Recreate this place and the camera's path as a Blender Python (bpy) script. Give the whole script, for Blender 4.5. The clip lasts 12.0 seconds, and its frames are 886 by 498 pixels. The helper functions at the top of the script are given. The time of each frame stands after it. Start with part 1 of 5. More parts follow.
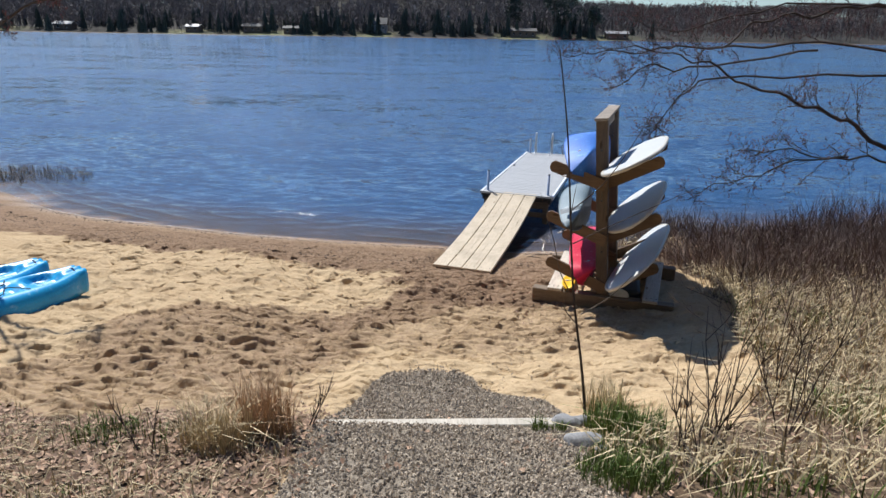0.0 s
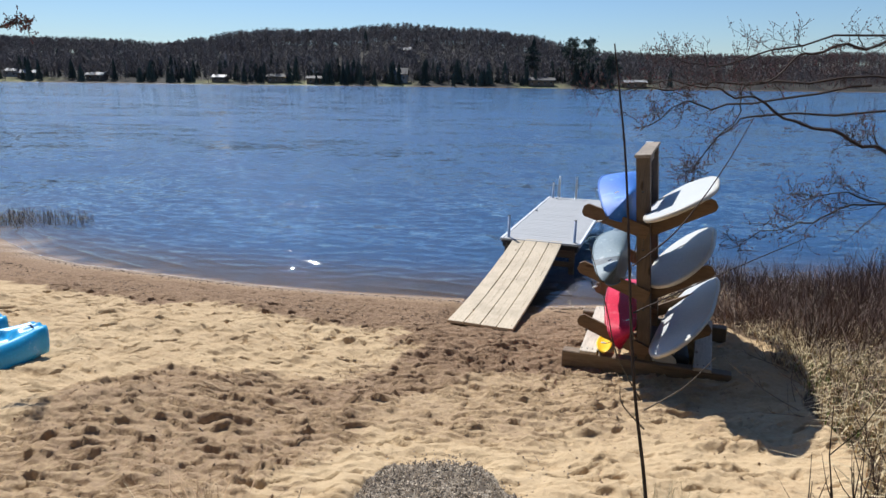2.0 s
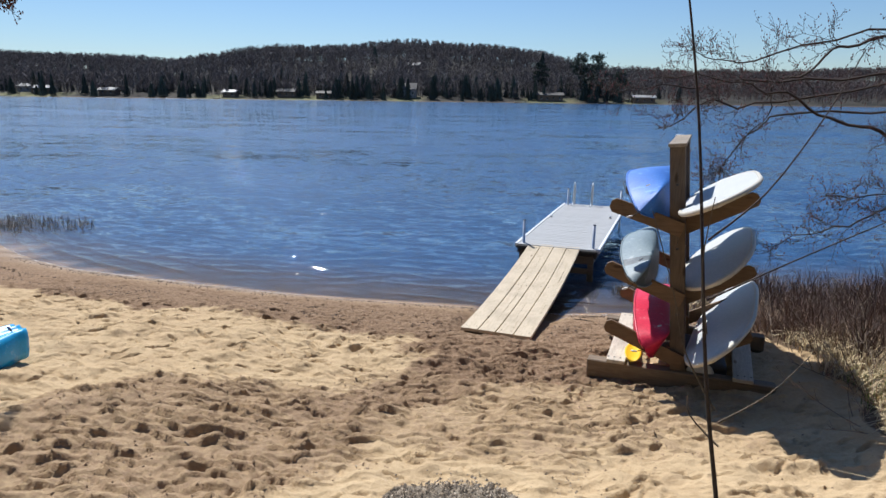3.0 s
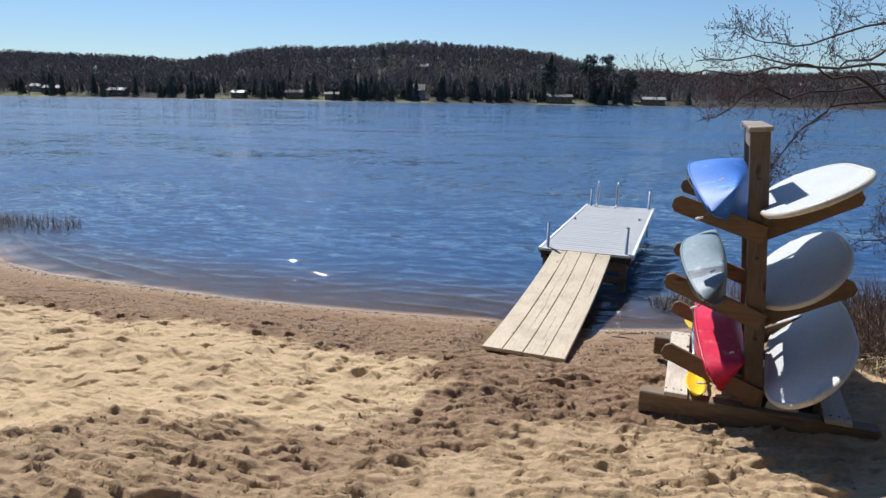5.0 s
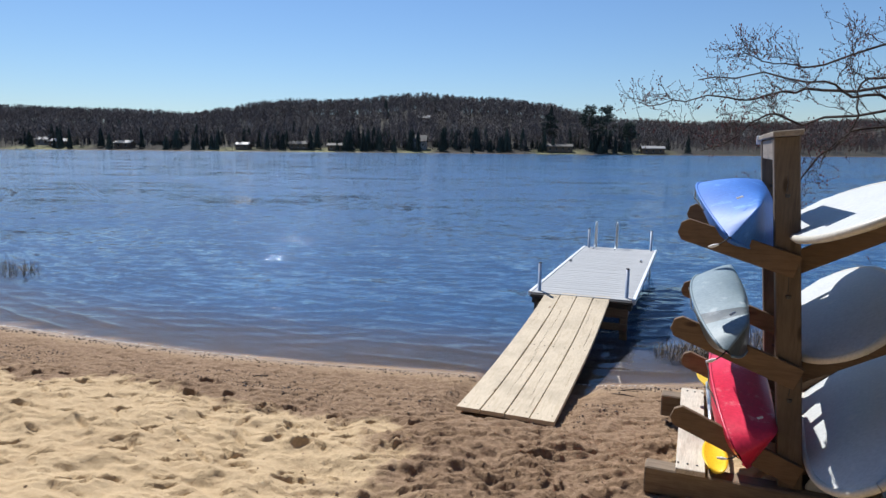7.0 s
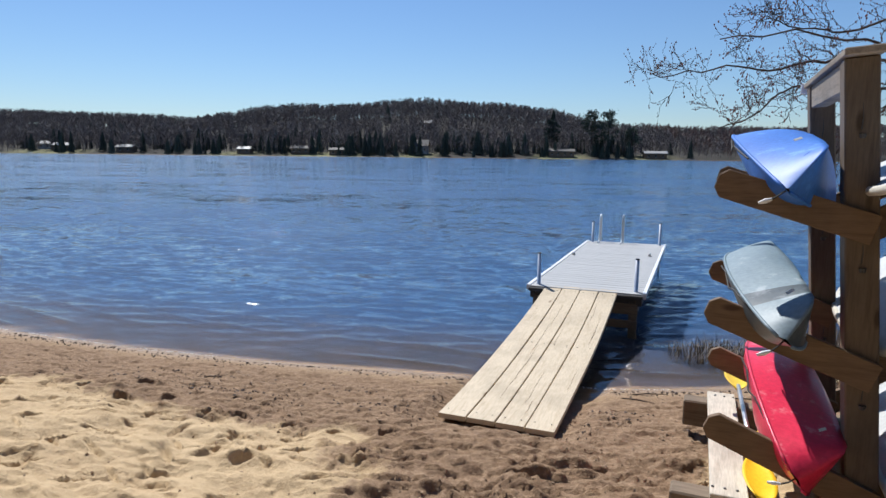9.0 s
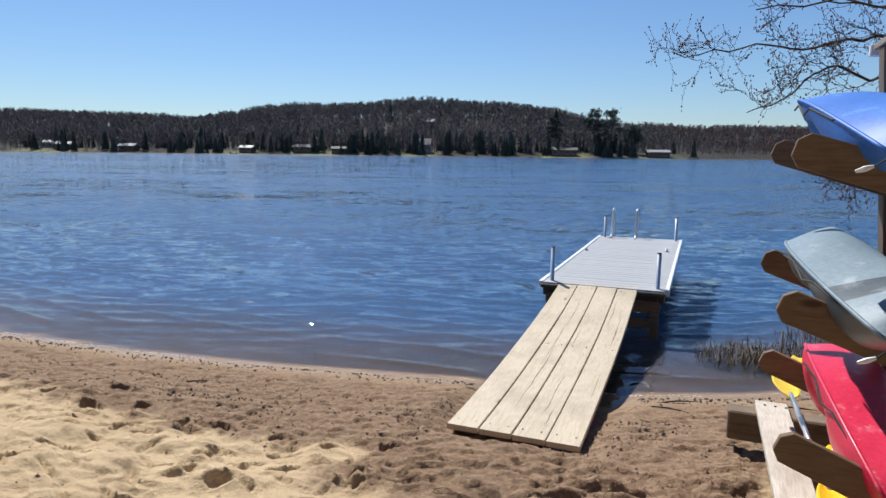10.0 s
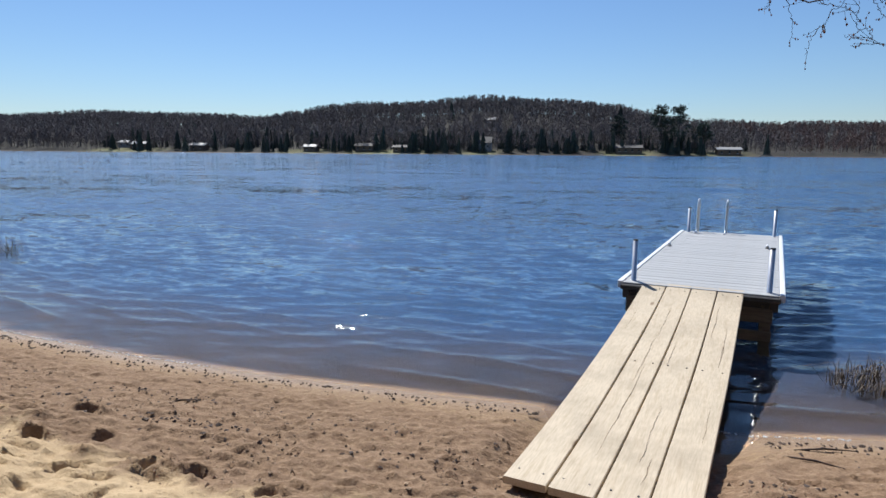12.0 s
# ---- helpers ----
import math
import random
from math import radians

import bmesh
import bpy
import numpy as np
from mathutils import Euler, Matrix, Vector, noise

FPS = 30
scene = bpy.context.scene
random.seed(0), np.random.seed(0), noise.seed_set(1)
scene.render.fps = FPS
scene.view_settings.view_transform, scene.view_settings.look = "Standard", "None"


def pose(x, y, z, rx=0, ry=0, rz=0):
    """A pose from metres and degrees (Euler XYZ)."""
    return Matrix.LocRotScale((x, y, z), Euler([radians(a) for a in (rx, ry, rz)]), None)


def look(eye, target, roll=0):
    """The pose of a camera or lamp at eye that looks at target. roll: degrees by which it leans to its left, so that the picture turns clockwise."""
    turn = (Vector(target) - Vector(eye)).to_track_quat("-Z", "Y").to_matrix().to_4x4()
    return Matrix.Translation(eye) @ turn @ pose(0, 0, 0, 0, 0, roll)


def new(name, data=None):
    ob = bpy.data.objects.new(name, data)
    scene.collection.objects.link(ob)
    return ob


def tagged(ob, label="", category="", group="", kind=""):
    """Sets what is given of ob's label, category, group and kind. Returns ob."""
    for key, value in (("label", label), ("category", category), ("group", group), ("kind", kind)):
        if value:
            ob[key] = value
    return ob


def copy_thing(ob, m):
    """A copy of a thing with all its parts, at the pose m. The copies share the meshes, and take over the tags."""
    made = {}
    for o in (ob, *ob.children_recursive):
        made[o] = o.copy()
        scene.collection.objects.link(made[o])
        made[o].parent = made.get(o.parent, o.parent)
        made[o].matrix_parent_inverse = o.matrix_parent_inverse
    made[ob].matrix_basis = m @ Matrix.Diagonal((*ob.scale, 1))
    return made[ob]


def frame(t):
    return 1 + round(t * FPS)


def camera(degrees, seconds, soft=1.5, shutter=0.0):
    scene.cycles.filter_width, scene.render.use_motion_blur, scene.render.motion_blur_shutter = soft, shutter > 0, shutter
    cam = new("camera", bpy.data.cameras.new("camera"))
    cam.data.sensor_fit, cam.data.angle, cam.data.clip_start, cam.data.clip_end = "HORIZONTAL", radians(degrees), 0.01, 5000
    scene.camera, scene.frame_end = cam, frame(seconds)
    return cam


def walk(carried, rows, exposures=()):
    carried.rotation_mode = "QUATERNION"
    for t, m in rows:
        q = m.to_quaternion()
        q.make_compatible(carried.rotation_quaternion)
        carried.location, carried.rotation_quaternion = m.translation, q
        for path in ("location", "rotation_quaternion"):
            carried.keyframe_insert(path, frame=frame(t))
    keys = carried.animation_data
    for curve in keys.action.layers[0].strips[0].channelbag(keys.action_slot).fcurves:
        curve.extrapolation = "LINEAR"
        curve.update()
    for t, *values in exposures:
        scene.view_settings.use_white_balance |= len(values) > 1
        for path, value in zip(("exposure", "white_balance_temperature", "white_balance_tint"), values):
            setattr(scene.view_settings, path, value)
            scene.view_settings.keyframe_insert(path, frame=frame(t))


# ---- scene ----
cam = camera(68.2, 12.0)
PATH = [
    (0, (0.192, 0.343, 3.835), (0.171, 2.24, 3.201), 0.9),
    (0.5, (0.246, 0.601, 3.727), (0.207, 2.497, 3.093), 0.7),
    (1, (0.266, 0.875, 3.721), (0.21, 2.775, 3.101), 0.7),
    (1.5, (0.275, 1.151, 3.673), (0.209, 3.069, 3.111), 0.7),
    (2, (0.215, 1.425, 3.589), (0.134, 3.36, 3.089), 0.7),
    (2.5, (0.145, 1.674, 3.467), (0.049, 3.616, 2.999), 0.8),
    (3, (0.131, 1.945, 3.286), (0.024, 3.89, 2.829), 0.7),
    (5, (-0.066, 3.096, 3.059), (-0.195, 5.04, 2.607), 0.9),
    (5.5, (-0.034, 3.278, 2.942), (-0.167, 5.224, 2.499), 0.6),
    (6, (0.043, 3.514, 2.863), (-0.092, 5.465, 2.447), 0.6),
    (6.5, (0.118, 3.821, 2.826), (-0.021, 5.787, 2.485), 0.5),
    (7, (0.213, 4.138, 2.758), (0.071, 6.11, 2.453), 0.5),
    (9, (0.325, 5.068, 2.391), (0.177, 7.041, 2.102), 0.6),
    (9.5, (0.29, 5.351, 2.315), (0.139, 7.323, 2.024), 0.6),
    (10, (0.232, 5.645, 2.237), (0.077, 7.618, 1.945), 0.6),
    (10.5, (0.168, 5.946, 2.176), (-0.012, 7.916, 1.883), 0.6),
    (11, (0.121, 6.21, 2.12), (-0.117, 8.174, 1.827), 0.5),
    (11.5, (0.148, 6.523, 2.043), (-0.139, 8.48, 1.748), 0.4),
    (12, (0.151, 6.896, 1.979), (-0.185, 8.845, 1.682), 0.4),
]
walk(cam, [(t, look(eye, target, roll)) for t, eye, target, roll in PATH],
     [(0, 0.30, 5950, 10), (12, 0.30, 5950, 10)])

# ---- light ----
SUN_AZ, SUN_EL = -27.0, 51.5
world = bpy.data.worlds.new("sky")
scene.world = world
world.use_nodes = True
wn = world.node_tree
sky = wn.nodes.new("ShaderNodeTexSky")
sky.sky_type = "NISHITA"
sky.sun_disc = False
sky.sun_elevation = radians(SUN_EL)
sky.sun_rotation = radians(SUN_AZ)
sky.air_density, sky.dust_density, sky.ozone_density = 1.1, 0.1, 2.6
tint = wn.nodes.new("ShaderNodeMix")
tint.data_type, tint.blend_type = "RGBA", "MULTIPLY"
tint.inputs[0].default_value = 1.0
tint.inputs[7].default_value = (0.86, 0.98, 1.15, 1)
wn.links.new(sky.outputs[0], tint.inputs[6])
wn.links.new(tint.outputs[2], wn.nodes["Background"].inputs[0])
wn.nodes["Background"].inputs[1].default_value = 0.066
sun = new("sun", bpy.data.lights.new("sun", "SUN"))
sun.data.energy, sun.data.angle, sun.data.color = 5.0, radians(0.53), (1.0, 0.94, 0.84)
to_sun = Vector((math.sin(radians(SUN_AZ)) * math.cos(radians(SUN_EL)), math.cos(radians(SUN_AZ)) * math.cos(radians(SUN_EL)), math.sin(radians(SUN_EL))))
sun.matrix_world = look(Vector((0, 0, 30)), Vector((0, 0, 30)) - to_sun)

# ---- helpers of this scene ----
rng = np.random.default_rng(7)
WATER = 0.17


def lerp(a, b, f):
    return a + (b - a) * f


def sstep(a, b, v):
    f = np.clip((v - a) / (b - a), 0, 1)
    return f * f * (3 - 2 * f)


class Field:
    """Smooth value noise on a plane."""

    def __init__(self, seed):
        self.g = np.random.default_rng(seed).random((256, 256))

    def __call__(self, x, y):
        x, y = np.asarray(x, float), np.asarray(y, float)
        xi, yi = np.floor(x).astype(int), np.floor(y).astype(int)
        fx, fy = x - xi, y - yi
        fx, fy = fx * fx * (3 - 2 * fx), fy * fy * (3 - 2 * fy)
        g = self.g
        a, b = g[xi % 256, yi % 256], g[(xi + 1) % 256, yi % 256]
        c, d = g[xi % 256, (yi + 1) % 256], g[(xi + 1) % 256, (yi + 1) % 256]
        return (a * (1 - fx) + b * fx) * (1 - fy) + (c * (1 - fx) + d * fx) * fy


F1, F2, F3 = Field(1), Field(2), Field(3)


def shore_y(x):
    return np.interp(x, [-60, -20, -12, -10, -8.3, -7, -5, -3.5, -2, 0, 1.4, 2.4, 3.2, 4.2, 5.5, 8, 14, 30, 60],
                     [26, 20, 16.5, 14.8, 13.5, 12.9, 12.35, 11.95, 11.68, 11.46, 11.2, 11.3, 11.5, 12.0, 12.5, 12.6, 13, 17, 26])


def crest(x):
    return np.interp(x, [-1500, -700, -445, -350, -266, -173, -108, -55, 13, 50, 75, 154, 282, 500, 800, 1500],
                     [21, 20, 19, 21, 15, 26, 30, 32, 30, 26, 16, 12, 15, 17, 19, 20])


def land(x, y):
    """Height of the bare ground."""
    x, y = np.asarray(x, float), np.asarray(y, float)
    shift = (shore_y(x) - 11.4) * sstep(5.5, 11.0, y)
    yy = y - np.where(y > 11, shore_y(x) - 11.4, shift)
    z = np.interp(yy, [-400, -40, -6, 0.3, 4.0, 5.0, 6.0, 7.5, 8.4, 9.8, 10.7, 11.1, 11.4, 12.0, 13, 16, 22, 40, 90],
                  [9, 7.5, 4.1, 2.42, 1.385, 1.04, 0.82, 0.53, 0.43, 0.36, 0.29, 0.23, 0.165, 0.06, -0.06, -0.4, -1.1, -2.2, -3.0])
    z = z + 0.19 * sstep(-1.0, -3.0, x) * sstep(5.2, 6.6, y) * sstep(11.5, 8.5, y)
    z = z + 0.22 * sstep(2.4, 4.0, x) * sstep(5.0, 7.0, y) * sstep(11.0, 7.8, y)
    far = sstep(330, 349, y)
    hill = 0.25 + 2.2 * sstep(349, 372, y) + crest(x) * sstep(365, 575, y) ** 0.9 + 5 * (F1(x / 60, y / 60) - 0.5) * sstep(380, 460, y)
    return np.where(y > 300, lerp(z, hill, far), z)


def linked(name, verts, faces, mats, smooth=False, index=None):
    me = bpy.data.meshes.new(name)
    me.from_pydata(verts, [], faces)
    for m in mats:
        me.materials.append(m)
    if index is not None:
        me.polygons.foreach_set("material_index", np.asarray(index, dtype=np.int32))
    if smooth:
        me.polygons.foreach_set("use_smooth", np.ones(len(me.polygons), dtype=bool))
    me.update()
    return new(name, me)


def part(name, bm, material, parent=None, label="", smooth=False):
    me = bpy.data.meshes.new(name)
    bmesh.ops.recalc_face_normals(bm, faces=bm.faces)
    for f in bm.faces:
        f.smooth = smooth
    bm.to_mesh(me)
    bm.free()
    for m in material if isinstance(material, (list, tuple)) else [material]:
        me.materials.append(m)
    ob = new(name, me)
    ob.parent = parent
    if label:
        ob["label"] = label
    return ob


def thing(name, m, label, category, group="", kind=""):
    ob = new(name)
    ob.empty_display_size = 0.1
    ob.matrix_world = m
    return tagged(ob, label, category, group, kind)


def block(bm, size, at=(0, 0, 0), rot=(0, 0, 0), bevel=0.006, segs=1):
    """A bevelled box added to bm: size, middle, turn in degrees."""
    r = bmesh.ops.create_cube(bm, size=1.0, matrix=pose(*at, *rot) @ Matrix.Diagonal((*size, 1)))
    vs = r["verts"]
    if bevel:
        es = list({e for v in vs for e in v.link_edges})
        bmesh.ops.bevel(bm, geom=es, offset=bevel, segments=segs, affect="EDGES", profile=0.6)


def box_bm(*a, **k):
    bm = bmesh.new()
    block(bm, *a, **k)
    return bm


def tube(bm, pts, radii, sides=8, cap=True):
    """A tapered tube along pts."""
    pts = [Vector(p) for p in pts]
    rings = []
    side = None
    for i, p in enumerate(pts):
        d = (pts[min(i + 1, len(pts) - 1)] - pts[max(i - 1, 0)])
        d = d.normalized() if d.length > 1e-9 else Vector((0, 0, 1))
        if side is None:
            side = d.orthogonal().normalized()
        side = (side - d * side.dot(d)).normalized()
        up = d.cross(side)
        r = radii[i] if hasattr(radii, "__len__") else radii
        rings.append([bm.verts.new(p + (side * math.cos(2 * math.pi * k / sides) + up * math.sin(2 * math.pi * k / sides)) * r) for k in range(sides)])
    for a, b in zip(rings, rings[1:]):
        for k in range(sides):
            bm.faces.new((a[k], a[(k + 1) % sides], b[(k + 1) % sides], b[k]))
    if cap:
        bm.faces.new(rings[0][::-1])
        bm.faces.new(rings[-1])


def tube_bm(*a, **k):
    bm = bmesh.new()
    tube(bm, *a, **k)
    return bm


def smooth_line(pts, n):
    """Catmull-Rom through pts, n steps a stretch."""
    pts = [Vector(p) for p in pts]
    out = []
    for i in range(len(pts) - 1):
        p0, p1, p2, p3 = pts[max(i - 1, 0)], pts[i], pts[i + 1], pts[min(i + 2, len(pts) - 1)]
        for k in range(n):
            t = k / n
            out.append(0.5 * (2 * p1 + (p2 - p0) * t + (2 * p0 - 5 * p1 + 4 * p2 - p3) * t * t + (3 * p1 - p0 - 3 * p2 + p3) * t ** 3))
    return out + [pts[-1]]


# ---- materials ----
def nodes_of(name):
    m = bpy.data.materials.new(name)
    m.use_nodes = True
    return m, m.node_tree, m.node_tree.nodes["Principled BSDF"]


def node(nt, kind, **sets):
    n = nt.nodes.new(kind)
    for k, v in sets.items():
        n.inputs[k].default_value = v
    return n


def ramp(nt, fac, stops):
    r = nt.nodes.new("ShaderNodeValToRGB")
    e = r.color_ramp.elements
    while len(e) < len(stops):
        e.new(0.5)
    for q, (p, c) in zip(e, stops):
        q.position, q.color = p, (*c, 1)
    nt.links.new(fac, r.inputs[0])
    return r.outputs[0]


def mixed(nt, fac, a, b, blend="MIX"):
    m = nt.nodes.new("ShaderNodeMix")
    m.data_type, m.blend_type = "RGBA", blend
    for sock, v in ((m.inputs[0], fac), (m.inputs[6], a), (m.inputs[7], b)):
        if isinstance(v, bpy.types.NodeSocket):
            nt.links.new(v, sock)
        elif isinstance(v, (int, float)):
            sock.default_value = v
        else:
            sock.default_value = (*v, 1)
    return m.outputs[2]


def calc(nt, op, a, b=0.0):
    m = nt.nodes.new("ShaderNodeMath")
    m.operation = op
    for sock, v in zip(m.inputs, (a, b)):
        if isinstance(v, bpy.types.NodeSocket):
            nt.links.new(v, sock)
        else:
            sock.default_value = v
    return m.outputs[0]


def coords(nt, scale=(1, 1, 1), rot=0.0):
    tc = nt.nodes.new("ShaderNodeTexCoord")
    mp = nt.nodes.new("ShaderNodeMapping")
    mp.inputs["Scale"].default_value = scale
    mp.inputs["Rotation"].default_value = (0, 0, radians(rot))
    nt.links.new(tc.outputs["Object"], mp.inputs[0])
    return mp.outputs[0]


def fractal(nt, vec, scale, detail=4.0, rough=0.55):
    n = node(nt, "ShaderNodeTexNoise", Scale=scale, Detail=detail, Roughness=rough)
    nt.links.new(vec, n.inputs["Vector"])
    return n.outputs["Fac"]


def bumped(nt, bsdf, height, strength=0.3, distance=0.01, after=None):
    b = node(nt, "ShaderNodeBump", Strength=strength, Distance=distance)
    nt.links.new(height, b.inputs["Height"])
    if after is not None:
        nt.links.new(after, b.inputs["Normal"])
    nt.links.new(b.outputs[0], bsdf.inputs["Normal"])
    return b.outputs[0]


def surface(name, dark, light, scale=8.0, rough=0.7, metal=0.0, bump=0.2, fine=60.0, dist=0.003, stretch=(1, 1, 1), island=0.0, objvar=0.0, wear=None, spec=0.5):
    """Two-scale mottled surface: dark and light tones, fine relief, wear spots of another tone."""
    m, nt, b = nodes_of(name)
    v = coords(nt, stretch)
    big, small = fractal(nt, v, scale, 5), fractal(nt, v, fine, 3)
    col = ramp(nt, big, [(0.3, dark), (0.7, light)])
    col = mixed(nt, 0.35, col, ramp(nt, small, [(0.3, tuple(c * 0.72 for c in dark)), (0.7, tuple(min(1, c * 1.12) for c in light))]))
    if wear:
        spots = ramp(nt, fractal(nt, v, scale * 2.3, 6, 0.7), [(0.58, (0, 0, 0)), (0.68, (1, 1, 1))])
        col = mixed(nt, spots, col, wear)
    for amount, source in ((island, "ShaderNodeNewGeometry"), (objvar, "ShaderNodeObjectInfo")):
        if amount:
            g = nt.nodes.new(source)
            val = g.outputs["Random Per Island"] if source == "ShaderNodeNewGeometry" else g.outputs["Random"]
            k = ramp(nt, val, [(0, (1 - amount,) * 3), (1, (1 + amount,) * 3)])
            col = mixed(nt, 1.0, col, k, "MULTIPLY")
    nt.links.new(col, b.inputs["Base Color"])
    b.inputs["Roughness"].default_value, b.inputs["Metallic"].default_value = rough, metal
    b.inputs["Specular IOR Level"].default_value = spec
    rr = ramp(nt, big, [(0.2, (rough * 0.85,) * 3), (0.8, (min(1, rough * 1.12),) * 3)])
    nt.links.new(rr, b.inputs["Roughness"])
    if bump:
        bumped(nt, b, small, bump, dist)
    return m


def timber(name, dark, light, knot, axis="Y", rough=0.75):
    """Sawn wood: long grain, knots and checks along the axis."""
    m, nt, b = nodes_of(name)
    st = {"X": (1.2, 14, 14), "Y": (14, 1.2, 14), "Z": (14, 14, 1.2)}[axis]
    info = nt.nodes.new("ShaderNodeObjectInfo")
    v = coords(nt, st)
    add = nt.nodes.new("ShaderNodeVectorMath")
    add.operation = "ADD"
    shiftv = nt.nodes.new("ShaderNodeCombineXYZ")
    k = calc(nt, "MULTIPLY", info.outputs["Random"], 40.0)
    for q in range(3):
        nt.links.new(k, shiftv.inputs[q])
    nt.links.new(v, add.inputs[0])
    nt.links.new(shiftv.outputs[0], add.inputs[1])
    v = add.outputs[0]
    grain = fractal(nt, v, 2.2, 6, 0.6)
    streak = fractal(nt, v, 9.0, 2)
    col = ramp(nt, grain, [(0.3, dark), (0.52, light), (0.75, tuple(c * 0.88 for c in light))])
    col = mixed(nt, 0.3, col, ramp(nt, streak, [(0.35, tuple(c * 0.7 for c in dark)), (0.6, light)]))
    st2 = {"X": (0.35, 1, 1), "Y": (1, 0.35, 1), "Z": (1, 1, 0.35)}[axis]
    vor = node(nt, "ShaderNodeTexVoronoi", Scale=5.0)
    v2 = nt.nodes.new("ShaderNodeVectorMath")
    v2.operation = "ADD"
    nt.links.new(coords(nt, st2), v2.inputs[0])
    nt.links.new(shiftv.outputs[0], v2.inputs[1])
    nt.links.new(v2.outputs[0], vor.inputs["Vector"])
    col = mixed(nt, ramp(nt, vor.outputs["Distance"], [(0.05, (1, 1, 1)), (0.11, (0, 0, 0))]), col, knot)
    stain = fractal(nt, coords(nt, (1, 1, 1)), 2.4, 5, 0.65)
    col = mixed(nt, ramp(nt, stain, [(0.45, (0, 0, 0)), (0.75, (0.55,) * 3)]), col, tuple(c * 0.6 for c in dark))
    nt.links.new(col, b.inputs["Base Color"])
    b.inputs["Roughness"].default_value = rough
    bumped(nt, b, streak, 0.25, 0.002)
    return m


def ground_material():
    m, nt, b = nodes_of("sand_and_soil")
    v = coords(nt)

    def attr(name):
        a = nt.nodes.new("ShaderNodeAttribute")
        a.attribute_name = name
        return a.outputs["Fac"]
    grain = fractal(nt, v, 320.0, 2)
    clump = fractal(nt, v, 22.0, 5, 0.65)
    broad = fractal(nt, v, 1.6, 4)
    dry = ramp(nt, broad, [(0.3, (0.46, 0.325, 0.185)), (0.7, (0.58, 0.43, 0.255))])
    dry = mixed(nt, 0.45, dry, ramp(nt, clump, [(0.3, (0.40, 0.28, 0.155)), (0.65, (0.60, 0.45, 0.27))]))
    wet = ramp(nt, clump, [(0.25, (0.165, 0.102, 0.062)), (0.5, (0.25, 0.162, 0.098)), (0.75, (0.36, 0.25, 0.155))])
    edge = calc(nt, "ADD", attr("damp"), calc(nt, "MULTIPLY", calc(nt, "SUBTRACT", clump, 0.5), 1.1))
    col = mixed(nt, ramp(nt, edge, [(0.3, (0, 0, 0)), (0.7, (1, 1, 1))]), dry, wet)
    bits = ramp(nt, fractal(nt, v, 75.0, 3, 0.7), [(0.66, (0, 0, 0)), (0.70, (1, 1, 1))])
    col = mixed(nt, mixed(nt, 1.0, bits, attr("litter"), "MULTIPLY"), col, (0.06, 0.04, 0.03))
    # bank soil, darkened to stand in for shade under brush and grass
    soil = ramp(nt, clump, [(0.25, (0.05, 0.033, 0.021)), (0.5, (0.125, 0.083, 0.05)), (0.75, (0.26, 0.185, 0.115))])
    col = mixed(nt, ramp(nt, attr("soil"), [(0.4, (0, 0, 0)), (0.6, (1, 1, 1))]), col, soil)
    stone = ramp(nt, fractal(nt, v, 90.0, 3, 0.7), [(0.3, (0.14, 0.115, 0.085)), (0.7, (0.36, 0.305, 0.235))])
    col = mixed(nt, ramp(nt, attr("gravel"), [(0.4, (0, 0, 0)), (0.6, (1, 1, 1))]), col, stone)
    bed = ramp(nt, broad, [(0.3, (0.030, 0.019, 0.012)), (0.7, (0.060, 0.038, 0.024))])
    # bed fades to dark blue with depth, standing in for light scattered in water
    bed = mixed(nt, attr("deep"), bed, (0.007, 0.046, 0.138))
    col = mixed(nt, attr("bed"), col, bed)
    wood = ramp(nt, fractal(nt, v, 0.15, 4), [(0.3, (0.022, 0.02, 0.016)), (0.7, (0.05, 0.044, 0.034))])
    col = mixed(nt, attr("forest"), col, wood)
    grass = ramp(nt, fractal(nt, v, 0.4, 4), [(0.3, (0.10, 0.12, 0.045)), (0.7, (0.27, 0.24, 0.13))])
    col = mixed(nt, attr("lawn"), col, grass)
    nt.links.new(col, b.inputs["Base Color"])
    gloss = mixed(nt, attr("wet"), (0.95, 0.95, 0.95), (0.35, 0.35, 0.35))
    nt.links.new(gloss, b.inputs["Roughness"])
    b.inputs["Specular IOR Level"].default_value = 0.25
    n1 = bumped(nt, b, clump, 0.7, 0.020)
    n2 = bumped(nt, b, fractal(nt, v, 60.0, 4, 0.7), 0.8, 0.012, n1)
    bumped(nt, b, grain, 0.35, 0.003, n2)
    return m


